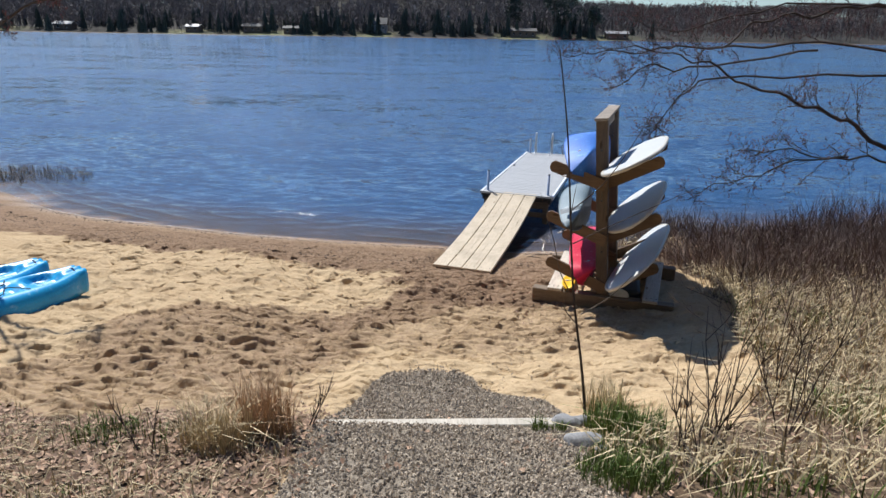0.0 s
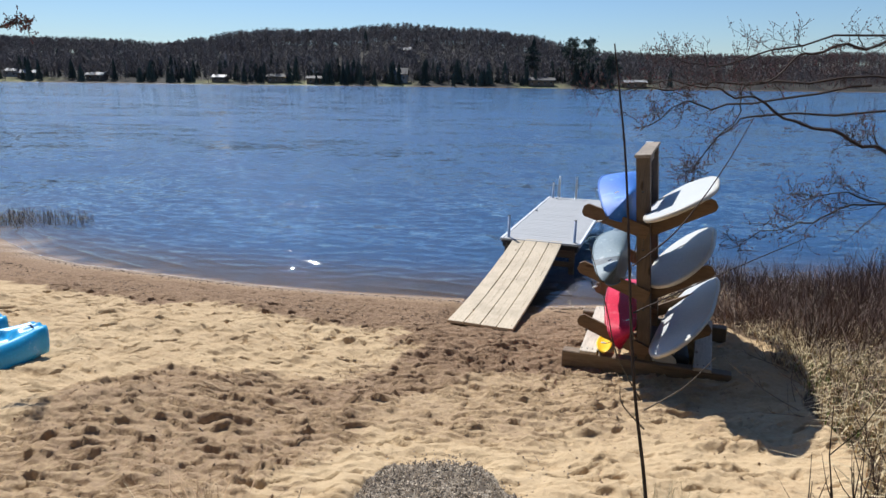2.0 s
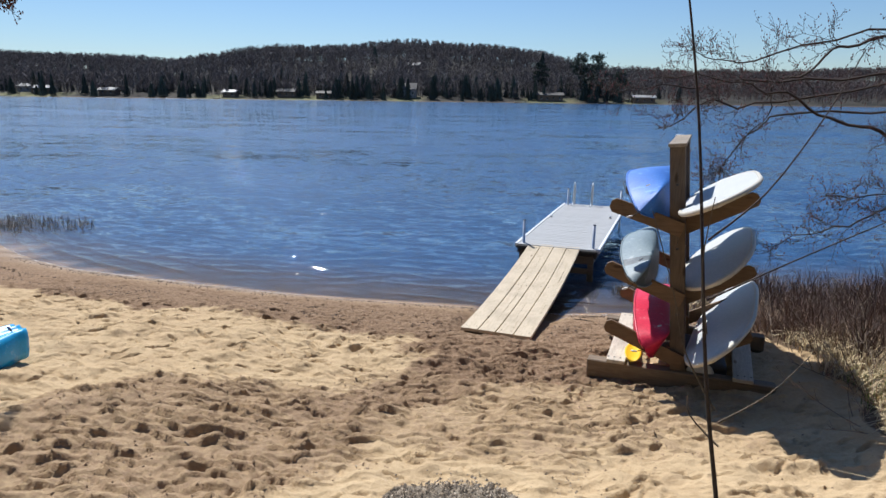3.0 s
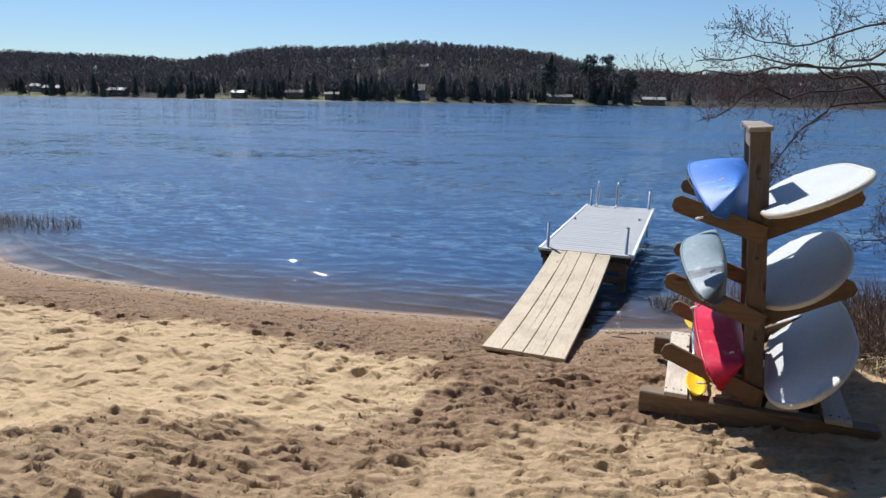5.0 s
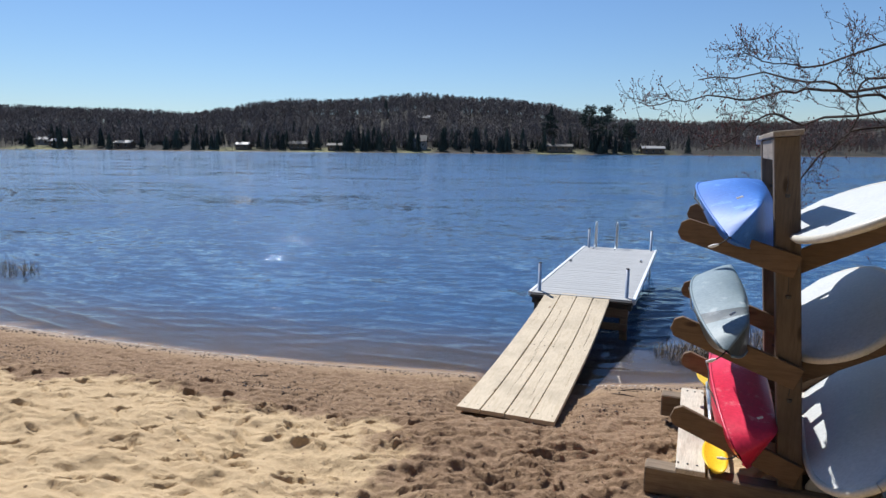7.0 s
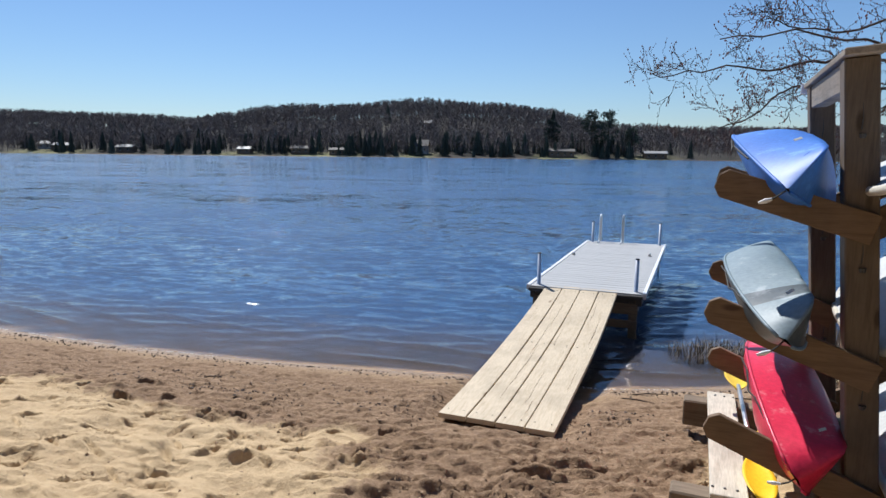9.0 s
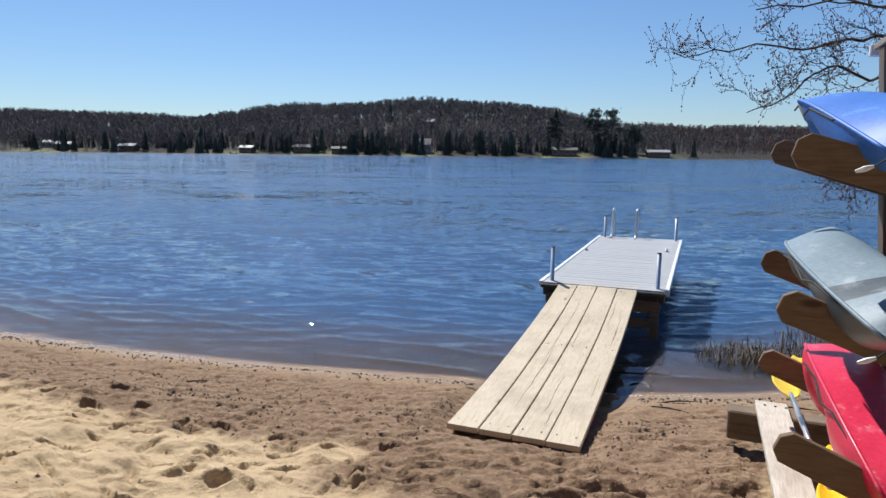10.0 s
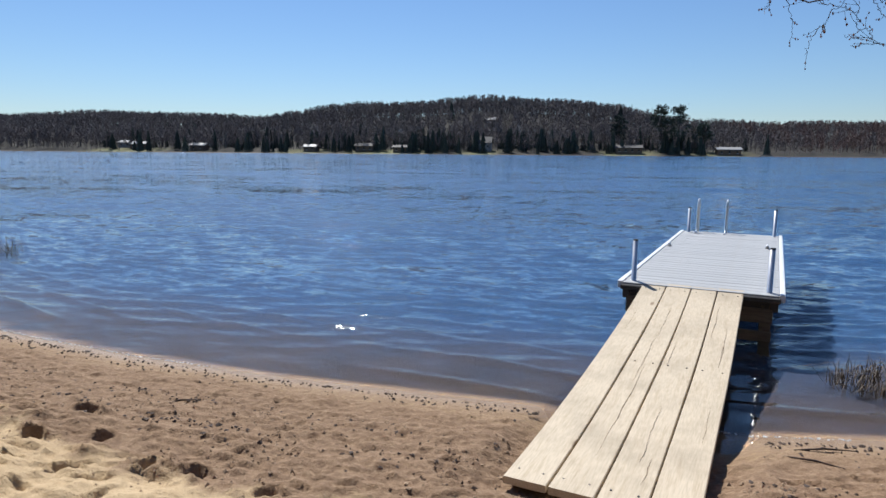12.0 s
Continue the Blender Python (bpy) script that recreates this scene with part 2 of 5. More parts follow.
def water_material():
    m, nt, b = nodes_of("lake_water")
    b.inputs["Base Color"].default_value = (0.74, 0.74, 0.68, 1)
    b.inputs["Transmission Weight"].default_value = 1.0
    b.inputs["Roughness"].default_value = 0.03
    b.inputs["IOR"].default_value = 1.333
    wave = nt.nodes.new("ShaderNodeAttribute")
    wave.attribute_name = "chop"
    v1, v2, v3, v4 = coords(nt, (0.55, 1.4, 1), -22), coords(nt, (0.8, 1.6, 1), 15), coords(nt, (0.40, 0.85, 1), -12), coords(nt, (0.12, 0.30, 1), 5)
    v5 = coords(nt, (0.02, 0.06, 1), -3)

    def slope(vec, scale, detail, amount):
        """A field of wave slopes about zero."""
        n = node(nt, "ShaderNodeTexNoise", Scale=scale, Detail=detail, Roughness=0.5)
        nt.links.new(vec, n.inputs["Vector"])
        sub = nt.nodes.new("ShaderNodeVectorMath")
        sub.operation = "SUBTRACT"
        sub.inputs[1].default_value = (0.5, 0.5, 0.5)
        nt.links.new(n.outputs["Color"], sub.inputs[0])
        mul = nt.nodes.new("ShaderNodeVectorMath")
        mul.operation = "MULTIPLY"
        mul.inputs[1].default_value = (amount * 0.45, amount, 0)
        nt.links.new(sub.outputs[0], mul.inputs[0])
        return mul.outputs[0]

    def plus(a, c):
        m2 = nt.nodes.new("ShaderNodeVectorMath")
        m2.operation = "ADD"
        nt.links.new(a, m2.inputs[0])
        nt.links.new(c, m2.inputs[1])
        return m2.outputs[0]
    total = plus(plus(slope(v1, 3.8, 2, 1.05), slope(v2, 9.5, 2, 0.75)), plus(slope(v3, 1.8, 2, 0.38), plus(slope(v4, 1.5, 2, 0.5), slope(v5, 1.5, 2, 0.3))))
    sc = nt.nodes.new("ShaderNodeVectorMath")
    sc.operation = "SCALE"
    nt.links.new(total, sc.inputs[0])
    nt.links.new(wave.outputs["Fac"], sc.inputs["Scale"])
    geo = nt.nodes.new("ShaderNodeNewGeometry")
    unit = nt.nodes.new("ShaderNodeVectorMath")
    unit.operation = "NORMALIZE"
    # from the beach mostly the waves' near faces show
    face = nt.nodes.new("ShaderNodeCombineXYZ")
    nt.links.new(calc(nt, "MULTIPLY", wave.outputs["Fac"], -0.085), face.inputs[1])
    nt.links.new(plus(geo.outputs["Normal"], plus(sc.outputs[0], face.outputs[0])), unit.inputs[0])
    nt.links.new(unit.outputs[0], b.inputs["Normal"])
    return m


M_GROUND = ground_material()
M_WATER = water_material()
M_PLANK = timber("weathered_plank", (0.47, 0.375, 0.25), (0.60, 0.50, 0.36), (0.26, 0.18, 0.11), "Y")
M_PALE_Y = timber("pale_board", (0.42, 0.36, 0.28), (0.62, 0.56, 0.46), (0.25, 0.18, 0.12), "Y")
# post, arm and base beam tones lowered to stand in for shade
M_RACK_X = timber("shade_dark_board_across", (0.10, 0.060, 0.031), (0.18, 0.112, 0.062), (0.06, 0.03, 0.015), "X")
M_RACK_Y = timber("stained_board_along", (0.19, 0.15, 0.11), (0.33, 0.27, 0.205), (0.1, 0.06, 0.03), "Y")
M_RACK_Z = timber("shade_dark_post", (0.085, 0.060, 0.040), (0.15, 0.108, 0.072), (0.05, 0.03, 0.015), "Z")
M_BASE_X = timber("weathered_beam", (0.115, 0.08, 0.05), (0.22, 0.162, 0.105), (0.08, 0.05, 0.025), "X")
M_CHECK = surface("dark_wood_check", (0.16, 0.115, 0.075), (0.27, 0.20, 0.135), 30.0, 0.95, bump=0)
M_DECK = surface("grey_decking", (0.32, 0.325, 0.33), (0.40, 0.405, 0.41), 3.0, 0.65, bump=0.15, fine=120, objvar=0.04, wear=(0.36, 0.35, 0.34))
M_ALU = surface("aluminium", (0.62, 0.62, 0.63), (0.78, 0.78, 0.79), 6.0, 0.38, 1.0, bump=0.05)
M_TRIM = surface("white_trim", (0.72, 0.73, 0.74), (0.82, 0.82, 0.83), 5.0, 0.4, bump=0.05, wear=(0.5, 0.49, 0.47))
M_DARK = surface("dark_frame", (0.03, 0.03, 0.032), (0.07, 0.065, 0.06), 7.0, 0.6, bump=0.2)
M_RUST = surface("galvanised_leg", (0.20, 0.18, 0.16), (0.36, 0.34, 0.32), 9.0, 0.5, 0.7, bump=0.2, wear=(0.16, 0.09, 0.05))
M_BLUE = surface("blue_plastic", (0.028, 0.13, 0.50), (0.045, 0.19, 0.62), 3.0, 0.55, bump=0.08, fine=45, wear=(0.10, 0.28, 0.70))
M_GREYB = surface("grey_blue_plastic", (0.14, 0.195, 0.23), (0.22, 0.285, 0.32), 3.0, 0.55, bump=0.08, fine=45, wear=(0.32, 0.37, 0.40))
M_CHAR = surface("charcoal_plastic_and_shade", (0.05, 0.065, 0.075), (0.09, 0.11, 0.12), 3.0, 0.4, bump=0.08, fine=45, wear=(0.2, 0.22, 0.23))
M_RED = surface("red_plastic", (0.62, 0.018, 0.06), (0.78, 0.04, 0.10), 3.0, 0.38, bump=0.08, fine=45, wear=(0.80, 0.20, 0.24))
M_BOARD = surface("white_foam_board", (0.46, 0.475, 0.48), (0.56, 0.57, 0.565), 2.0, 0.55, bump=0.06, fine=40, wear=(0.58, 0.57, 0.54))
M_RAIL = surface("board_rail", (0.50, 0.47, 0.40), (0.64, 0.60, 0.52), 6.0, 0.5, bump=0.06)
M_CYAN = surface("sky_blue_plastic", (0.015, 0.30, 0.62), (0.03, 0.38, 0.72), 3.0, 0.36, bump=0.1, fine=50, wear=(0.24, 0.55, 0.78))
M_NAVY = surface("navy_plastic", (0.02, 0.06, 0.13), (0.04, 0.10, 0.2), 4.0, 0.5)
M_YELLOW = surface("yellow_plastic", (0.80, 0.52, 0.01), (0.88, 0.62, 0.03), 5.0, 0.4, bump=0.1)
M_CORD = surface("black_cord", (0.012, 0.012, 0.013), (0.03, 0.03, 0.03), 30.0, 0.8)
M_WHITE = surface("white_label", (0.72, 0.72, 0.72), (0.8, 0.8, 0.8), 20.0, 0.5)
M_BARK = surface("grey_bark", (0.055, 0.045, 0.038), (0.16, 0.135, 0.115), 14.0, 0.9, bump=0.5, fine=90, dist=0.004, stretch=(1, 1, 0.4))
M_TWIG = surface("brown_twig", (0.045, 0.03, 0.024), (0.11, 0.078, 0.06), 20.0, 0.85, bump=0.2, island=0.3)
M_BUD = surface("red_bud", (0.10, 0.03, 0.03), (0.24, 0.09, 0.075), 40.0, 0.7, island=0.3)
M_BUSH = surface("reddish_brush", (0.085, 0.052, 0.041), (0.23, 0.15, 0.118), 6.0, 0.85, island=0.55)
M_PALETWIG = surface("pale_twig", (0.12, 0.085, 0.062), (0.30, 0.23, 0.175), 9.0, 0.85, island=0.4)
M_STRAW = surface("dry_grass", (0.38, 0.29, 0.155), (0.66, 0.54, 0.33), 4.0, 0.8, island=0.35)
M_RUSTGRASS = surface("russet_grass", (0.33, 0.19, 0.10), (0.56, 0.38, 0.22), 4.0, 0.8, island=0.35)
M_GREEN = surface("fresh_grass", (0.075, 0.12, 0.018), (0.17, 0.23, 0.045), 4.0, 0.7, island=0.4)
M_LITTER = surface("fallen_leaf", (0.22, 0.12, 0.07), (0.46, 0.32, 0.215), 12.0, 0.85, island=0.5)
M_REED = surface("brown_reed", (0.065, 0.048, 0.032), (0.21, 0.16, 0.105), 5.0, 0.8, island=0.4)
M_STONE = surface("gravel_stone", (0.25, 0.20, 0.145), (0.56, 0.465, 0.35), 18.0, 0.85, bump=0.3, fine=160, island=0.55)
M_CRUMB = surface("damp_sand_crumb", (0.26, 0.175, 0.108), (0.40, 0.285, 0.18), 30.0, 0.95, bump=0, island=0.35)
M_ROCK = surface("grey_rock", (0.17, 0.17, 0.17), (0.34, 0.33, 0.32), 9.0, 0.85, bump=0.5, fine=70, dist=0.006)
M_FARBARK = surface("far_bare_wood", (0.105, 0.086, 0.082), (0.19, 0.163, 0.156), 0.03, 0.95, bump=0, island=0.4)
M_FARPALE = surface("far_birch", (0.17, 0.155, 0.145), (0.26, 0.24, 0.225), 0.05, 0.9, bump=0, island=0.3)
# spruce green lightened in place of haze over the lake
M_SPRUCE = surface("haze_pale_spruce", (0.040, 0.052, 0.040), (0.075, 0.09, 0.066), 0.6, 0.9, bump=0, objvar=0.35)
M_FARRED = surface("far_budding_wood", (0.12, 0.075, 0.065), (0.19, 0.125, 0.105), 0.04, 0.95, bump=0, island=0.35)
M_ROOF = surface("pale_roof", (0.24, 0.235, 0.225), (0.34, 0.33, 0.32), 0.8, 0.6, bump=0)
M_DROOF = surface("dark_roof", (0.06, 0.055, 0.05), (0.12, 0.11, 0.10), 0.8, 0.8, bump=0)
M_SIDING = surface("brown_siding", (0.10, 0.07, 0.05), (0.17, 0.125, 0.09), 0.8, 0.8, bump=0)
M_GREYSIDE = surface("grey_siding", (0.22, 0.24, 0.27), (0.32, 0.34, 0.37), 0.8, 0.8, bump=0)
M_PANE = surface("dark_pane", (0.02, 0.025, 0.03), (0.04, 0.05, 0.06), 1.0, 0.1, bump=0)

# ---- ground and water ----
def spread(lo, hi, step, out_lo, out_hi, growth=1.22):
    mid = list(np.arange(lo, hi + step / 2, step))
    left, d, p = [], step, lo
    while p > out_lo:
        d *= growth
        p -= d
        left.append(max(p, out_lo))
    right, d, p = [], step, hi
    while p < out_hi:
        d *= growth
        p += d
        right.append(min(p, out_hi))
    return np.array(left[::-1] + mid + right)


def sheet(name, xs, ys, z, mat):
    nx, ny = len(xs), len(ys)
    gx, gy = np.meshgrid(xs, ys, indexing="ij")
    verts = np.stack([gx.ravel(), gy.ravel(), z.ravel()], 1)
    i = np.arange(nx - 1)[:, None] * ny + np.arange(ny - 1)[None, :]
    faces = np.stack([i, i + ny, i + ny + 1, i + 1], -1).reshape(-1, 4)
    me = bpy.data.meshes.new(name)
    me.vertices.add(len(verts))
    me.vertices.foreach_set("co", verts.ravel())
    me.loops.add(faces.size)
    me.loops.foreach_set("vertex_index", faces.ravel().astype(np.int32))
    me.polygons.add(len(faces))
    me.polygons.foreach_set("loop_start", np.arange(0, faces.size, 4, dtype=np.int32))
    me.polygons.foreach_set("use_smooth", np.ones(len(faces), dtype=bool))
    me.update(calc_edges=True)
    me.materials.append(mat)
    return new(name, me), me


def put_attr(me, name, values):
    a = me.attributes.new(name, "FLOAT", "POINT")
    a.data.foreach_set("value", np.clip(values, 0, 1).ravel().astype(np.float32))


def damp_at(x, y):
    """Trodden, damp sand: a strip along the lake, the way to the dock and a patch on the upper beach."""
    d = shore_y(x) - y
    wob = (F2(x * 0.9, y * 0.9) - 0.5) * 1.3 + (F3(x * 2.6, y * 2.6) - 0.5) * 0.7 + (F1(x * 7.3, y * 7.3) - 0.5) * 0.55
    strip = sstep(2.10, 1.65, d + wob * 0.45)
    way = sstep(1.35, 0.75, np.abs(x - (0.75 - 0.16 * (y - 8.5))) + wob * 0.5) * sstep(7.3, 8.3, y + wob * 0.4)
    patch = sstep(1.25, 0.7, np.hypot((x + 1.95) / 1.45, (y - 6.35) / 1.4) + wob * 0.26)
    trail = sstep(0.55, 0.3, np.abs(x + 0.55 - (y - 7.6) * 0.85) + wob * 0.25) * sstep(6.3, 6.9, y) * sstep(9.2, 8.6, y)
    upper = 0.5 * sstep(1.2, 0.7, np.hypot((x + 2.5) / 1.5, (y - 4.9) / 0.9) + wob * 0.4)
    tread = 0.46 * sstep(1.25, 0.6, np.hypot((x - 0.7) / 2.0, (y - 7.2) / 1.3) + wob * 0.5)
    strip = strip * (1 - 0.36 * sstep(0.95, 0.5, d + wob * 0.25))
    return np.maximum.reduce([strip, 0.92 * way * sstep(0.7, 1.0, d), 0.56 * patch, 0.64 * trail, upper, tread])


def gravel_at(x, y):
    wob = (F3(x * 3, y * 3) - 0.5) * 0.28
    top = np.interp(x, [-0.66, -0.52, -0.44, -0.34, -0.1, 0.3, 0.4, 0.5, 0.95, 1.06], [4.05, 4.5, 5.15, 5.48, 5.62, 5.62, 5.38, 5.1, 4.8, 4.35])
    return sstep(-0.05, 0.05, (top - y) + wob * 0.6) * sstep(-0.72, -0.62, x + wob * 0.4) * sstep(1.1, 1.0, x + wob * 0.4)


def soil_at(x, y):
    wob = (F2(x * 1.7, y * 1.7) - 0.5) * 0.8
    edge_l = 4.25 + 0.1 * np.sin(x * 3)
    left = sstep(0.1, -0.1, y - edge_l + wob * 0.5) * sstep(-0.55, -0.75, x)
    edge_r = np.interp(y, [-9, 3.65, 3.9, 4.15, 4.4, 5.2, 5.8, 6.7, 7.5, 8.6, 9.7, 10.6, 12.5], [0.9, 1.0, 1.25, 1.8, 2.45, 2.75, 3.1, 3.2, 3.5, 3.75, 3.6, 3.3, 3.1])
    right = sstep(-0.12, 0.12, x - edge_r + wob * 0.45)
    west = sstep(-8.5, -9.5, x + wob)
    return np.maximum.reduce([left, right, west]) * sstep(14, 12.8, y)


xs = spread(-6.6, 4.4, 0.016, -1500, 1500, 1.30)
xs = np.unique(np.round(np.concatenate([xs[np.abs(xs) < 60], np.linspace(-760, 760, 77), [-1500, -1100, 1100, 1500]]), 4))
ys = spread(4.0, 11.7, 0.015, -400, 340, 1.30)
ys = np.unique(np.round(np.concatenate([ys, np.linspace(345, 640, 40), [700, 800, 1000, 1400, 1900]]), 4))
GX, GY = np.meshgrid(xs, ys, indexing="ij")
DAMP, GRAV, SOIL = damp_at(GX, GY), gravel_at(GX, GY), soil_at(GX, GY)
Z = land(GX, GY)
DEPTH = shore_y(GX) - GY
beach = sstep(0.15, 0.7, DEPTH) * (1 - SOIL) * (1 - GRAV) * (GY < 14) * (GY > 3.5)
Z = Z + beach * ((0.35 + 0.65 * sstep(1.4, 2.6, DEPTH)) * (0.05 * (F1(GX * 1.6, GY * 1.6) - 0.5) + 0.080 * (F2(GX * 3.6, GY * 4.6) - 0.5) * (1 - 0.5 * DAMP) + 0.048 * (F3(GX * 7, GY * 9) - 0.5) * (1 - 0.6 * DAMP)) + 0.014 * (F1(GX * 23, GY * 23) - 0.5))


def saw(phase):
    """Small scarps: a gentle rise and an abrupt drop towards the land side."""
    f = phase - np.floor(phase)
    return (1 - f) * sstep(0.0, 0.09, f)


plates = 0.048 * saw(GY * 5.6 + 1.7 * F2(GX * 2.1, GY * 1.3) + 0.5 * F3(GX * 5.1, GY * 3)) * sstep(0.44, 0.66, F1(GX * 3.6 + 5, GY * 6.2))
plates = plates + 0.040 * saw(GY * 9.5 + 1.8 * F3(GX * 3.7, GY * 1.9) + 0.4 * F1(GX * 7, GY * 5)) * sstep(0.50, 0.66, F2(GX * 6.1, GY * 9.3 + 4))
Z = Z + beach * plates * (0.30 + 0.70 * sstep(0.2, 0.6, DAMP)) * (0.20 + 0.80 * sstep(1.3, 2.8, DEPTH))
scarp = 0.018 * sstep(0.475, 0.525, F2(GX * 6.1 + 3, GY * 11.3)) + 0.014 * sstep(0.47, 0.53, F3(GX * 11.7, GY * 21.1 + 5)) - 0.016 * sstep(0.67, 0.72, F1(GX * 7.3 + 9, GY * 14.7))
Z = Z + beach * scarp * (0.18 + 0.82 * sstep(0.25, 0.75, DAMP)) * (0.45 + 0.55 * sstep(1.2, 2.6, DEPTH))
Z = Z + (SOIL + GRAV) * (GY < 14) * 0.02 * (F2(GX * 12, GY * 12) - 0.5)


RFX, RFY = GX - 0.373, GY - 9.868
rc, rs = math.cos(radians(17.05)), math.sin(radians(17.05))
ru, rv = RFX * rc - RFY * rs, RFX * rs + RFY * rc
foot = sstep(0.75, 0.5, np.abs(ru)) * sstep(-0.22, 0.0, rv) * sstep(3.0, 1.2, rv)
Z = Z - 0.075 * foot * (GY < 13)
beach = beach * (1 - 0.95 * foot)


def dent(cx, cy, ang, length, width, depth):
    """A footprint: a soft hollow with a raised rim, pressed into the sheet."""
    i0, i1 = np.searchsorted(xs, cx - 0.3), np.searchsorted(xs, cx + 0.3)
    j0, j1 = np.searchsorted(ys, cy - 0.3), np.searchsorted(ys, cy + 0.3)
    px, py = GX[i0:i1, j0:j1] - cx, GY[i0:i1, j0:j1] - cy
    c, s = math.cos(ang), math.sin(ang)
    u, v = (px * c + py * s) / length, (-px * s + py * c) / width
    r = np.sqrt(u * u + v * v)
    Z[i0:i1, j0:j1] += beach[i0:i1, j0:j1] * depth * (-sstep(1.12, 0.60, r) + 0.30 * np.exp(-((r - 1.25) / 0.22) ** 2) * (0.4 + 0.9 * (v > 0)))


for _ in range(3000):
    cx, cy = rng.uniform(-6.2, 4.0), rng.uniform(4.2, 11.0)
    w = float(damp_at(cx, cy))
    if float(shore_y(cx)) - cy < 0.75 + 0.4 * rng.random() or rng.random() > 0.40 - 0.22 * w:
        continue
    crisp = w > 0.45
    dent(cx, cy, rng.normal(0.25, 0.6), rng.uniform(0.05, 0.13), rng.uniform(0.016, 0.036), rng.uniform(0.018, 0.042) * (0.75 if crisp else 0.9) * (0.55 if float(shore_y(cx)) - cy < 2.1 else 1.0))
for _ in range(700):
    cx, cy = rng.uniform(-6.2, 4.0), rng.uniform(4.2, 11.0)
    dent(cx, cy, rng.uniform(0, 3.1), rng.uniform(0.03, 0.06), rng.uniform(0.025, 0.04), rng.uniform(0.008, 0.018))
# a row of small deep holes along the edge of the dry sand
for k in range(17):
    x = -6.2 + k * 0.36 + rng.uniform(-0.05, 0.05)
    dent(x, float(shore_y(x)) - 1.95 + rng.uniform(-0.1, 0.1), 0.3, 0.06, 0.045, 0.05)
for x, y in ((-1.22, 8.87), (-1.45, 9.03), (-2.57, 10.2)):
    dent(x, y, 0.2, 0.075, 0.055, 0.06)

ground, gme = sheet("ground", xs, ys, Z, M_GROUND)
lake_side = (GY < 345)
put_attr(gme, "damp", DAMP)
put_attr(gme, "gravel", GRAV)
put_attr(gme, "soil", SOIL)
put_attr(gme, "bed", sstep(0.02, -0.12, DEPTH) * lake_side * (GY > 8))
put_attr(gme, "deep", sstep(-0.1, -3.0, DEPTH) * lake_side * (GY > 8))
put_attr(gme, "wet", sstep(0.5, 0.1, DEPTH) * lake_side * (GY > 8))
put_attr(gme, "litter", sstep(2.4, 1.6, DEPTH) * sstep(0.3, 0.7, DEPTH) * (F2(GX * 2, GY * 5) > 0.45))
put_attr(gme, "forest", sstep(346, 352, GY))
LAWN = np.maximum.reduce([sstep(w, w * 0.6, np.abs(GX - c)) for c, w in ((-250, 22), (-138, 16), (-104, 14), (-84, 12), (-42, 14), (36, 18), (84, 16))])
put_attr(gme, "lawn", LAWN * sstep(344, 349, GY) * sstep(376, 362, GY))
tagged(ground, "trodden pale sand beach sloping down to the lake", "sand beach", kind="structure")

wxs = spread(-13, 9, 0.07, -1500, 1500, 1.3)
wys = np.concatenate([np.concatenate([np.arange(10.6, 19, 0.045), np.arange(19, 30, 0.075)]), spread(30, 30.1, 0.1, 30, 352, 1.12)[1:]])
WX, WY = np.meshgrid(wxs, wys, indexing="ij")
off = WY - shore_y(WX)
bend = 2.6 * F1(WX * 0.30, WY * 0.30) + 0.6 * F2(WX * 0.9, WY * 1.1)
roll = (6.2 * off + 1.1 * WX + bend) / math.pi
ridge = np.abs(roll - np.round(roll)) * 2
crests = np.exp(-(ridge / 0.20) ** 2) * sstep(0.30, 0.62, F3(WX * 0.45 + 4, WY * 0.9))
fine = 0.5 + 0.5 * np.sin(15.0 * off - 4.5 * WX + 2.6 * bend + 3.0 * F2(WX * 0.8 + 3, WY * 0.9))
fine = fine ** 1.5 * sstep(0.25, 0.65, F1(WX * 0.9 + 2, WY * 1.3 + 7))
swell = 0.030 * crests * sstep(0.02, 0.30, off) * sstep(6.5, 1.5, off) + 0.014 * fine * sstep(0.3, 1.2, off) * sstep(17.0, 6.0, off)
chopw = 0.022 * (F2(WX * 1.3 + WY * 0.3, WY * 2.9) - 0.5) + 0.016 * (F3(WX * 3.1 - WY * 0.6, WY * 6) - 0.5)
near = (np.abs(WX) < 13) * (WY < 29)
WZ = WATER + (swell + chopw * sstep(0.3, 3.0, off)) * near * sstep(13, 8, np.abs(WX + 2) * 0.9) * sstep(29, 18, WY)
lake, wme = sheet("water", wxs, wys, WZ, M_WATER)
put_attr(wme, "chop", 0.25 + 0.75 * sstep(0.1, 4.0, off))
lake.visible_shadow = False
tagged(lake, "wind-rippled dark blue lake water with sun glints", "lake", kind="structure")

# ---- dock ----
D_ROT = -17.0
DW, DL, DZ = 1.46, 5.0, 0.665
dock = thing("dock", pose(0.832, 13.68, 0, 0, 0, D_ROT), "grey composite boat dock with white edge trim standing in the lake", "dock")
bm = bmesh.new()
block(bm, (0.07, DL - 0.02, 0.12), (0.05, DL / 2, DZ - 0.10))
block(bm, (0.07, DL - 0.02, 0.12), (DW - 0.05, DL / 2, DZ - 0.10))
for k in range(6):
    block(bm, (DW - 0.18, 0.06, 0.10), (DW / 2, 0.05 + k * (DL - 0.1) / 5, DZ - 0.10))
part("frame", bm, M_DARK, dock, "dark aluminium under-frame")
for sx in (-0.012, DW + 0.012):
    part("edge_trim", box_bm((0.05, DL, 0.075), (sx, DL / 2, DZ - 0.022), bevel=0.012, segs=2), M_TRIM, dock, "white side trim")
part("front_trim", box_bm((DW, 0.04, 0.05), (DW / 2, -0.022, DZ - 0.04), bevel=0.008), M_DARK, dock, "black front edge")
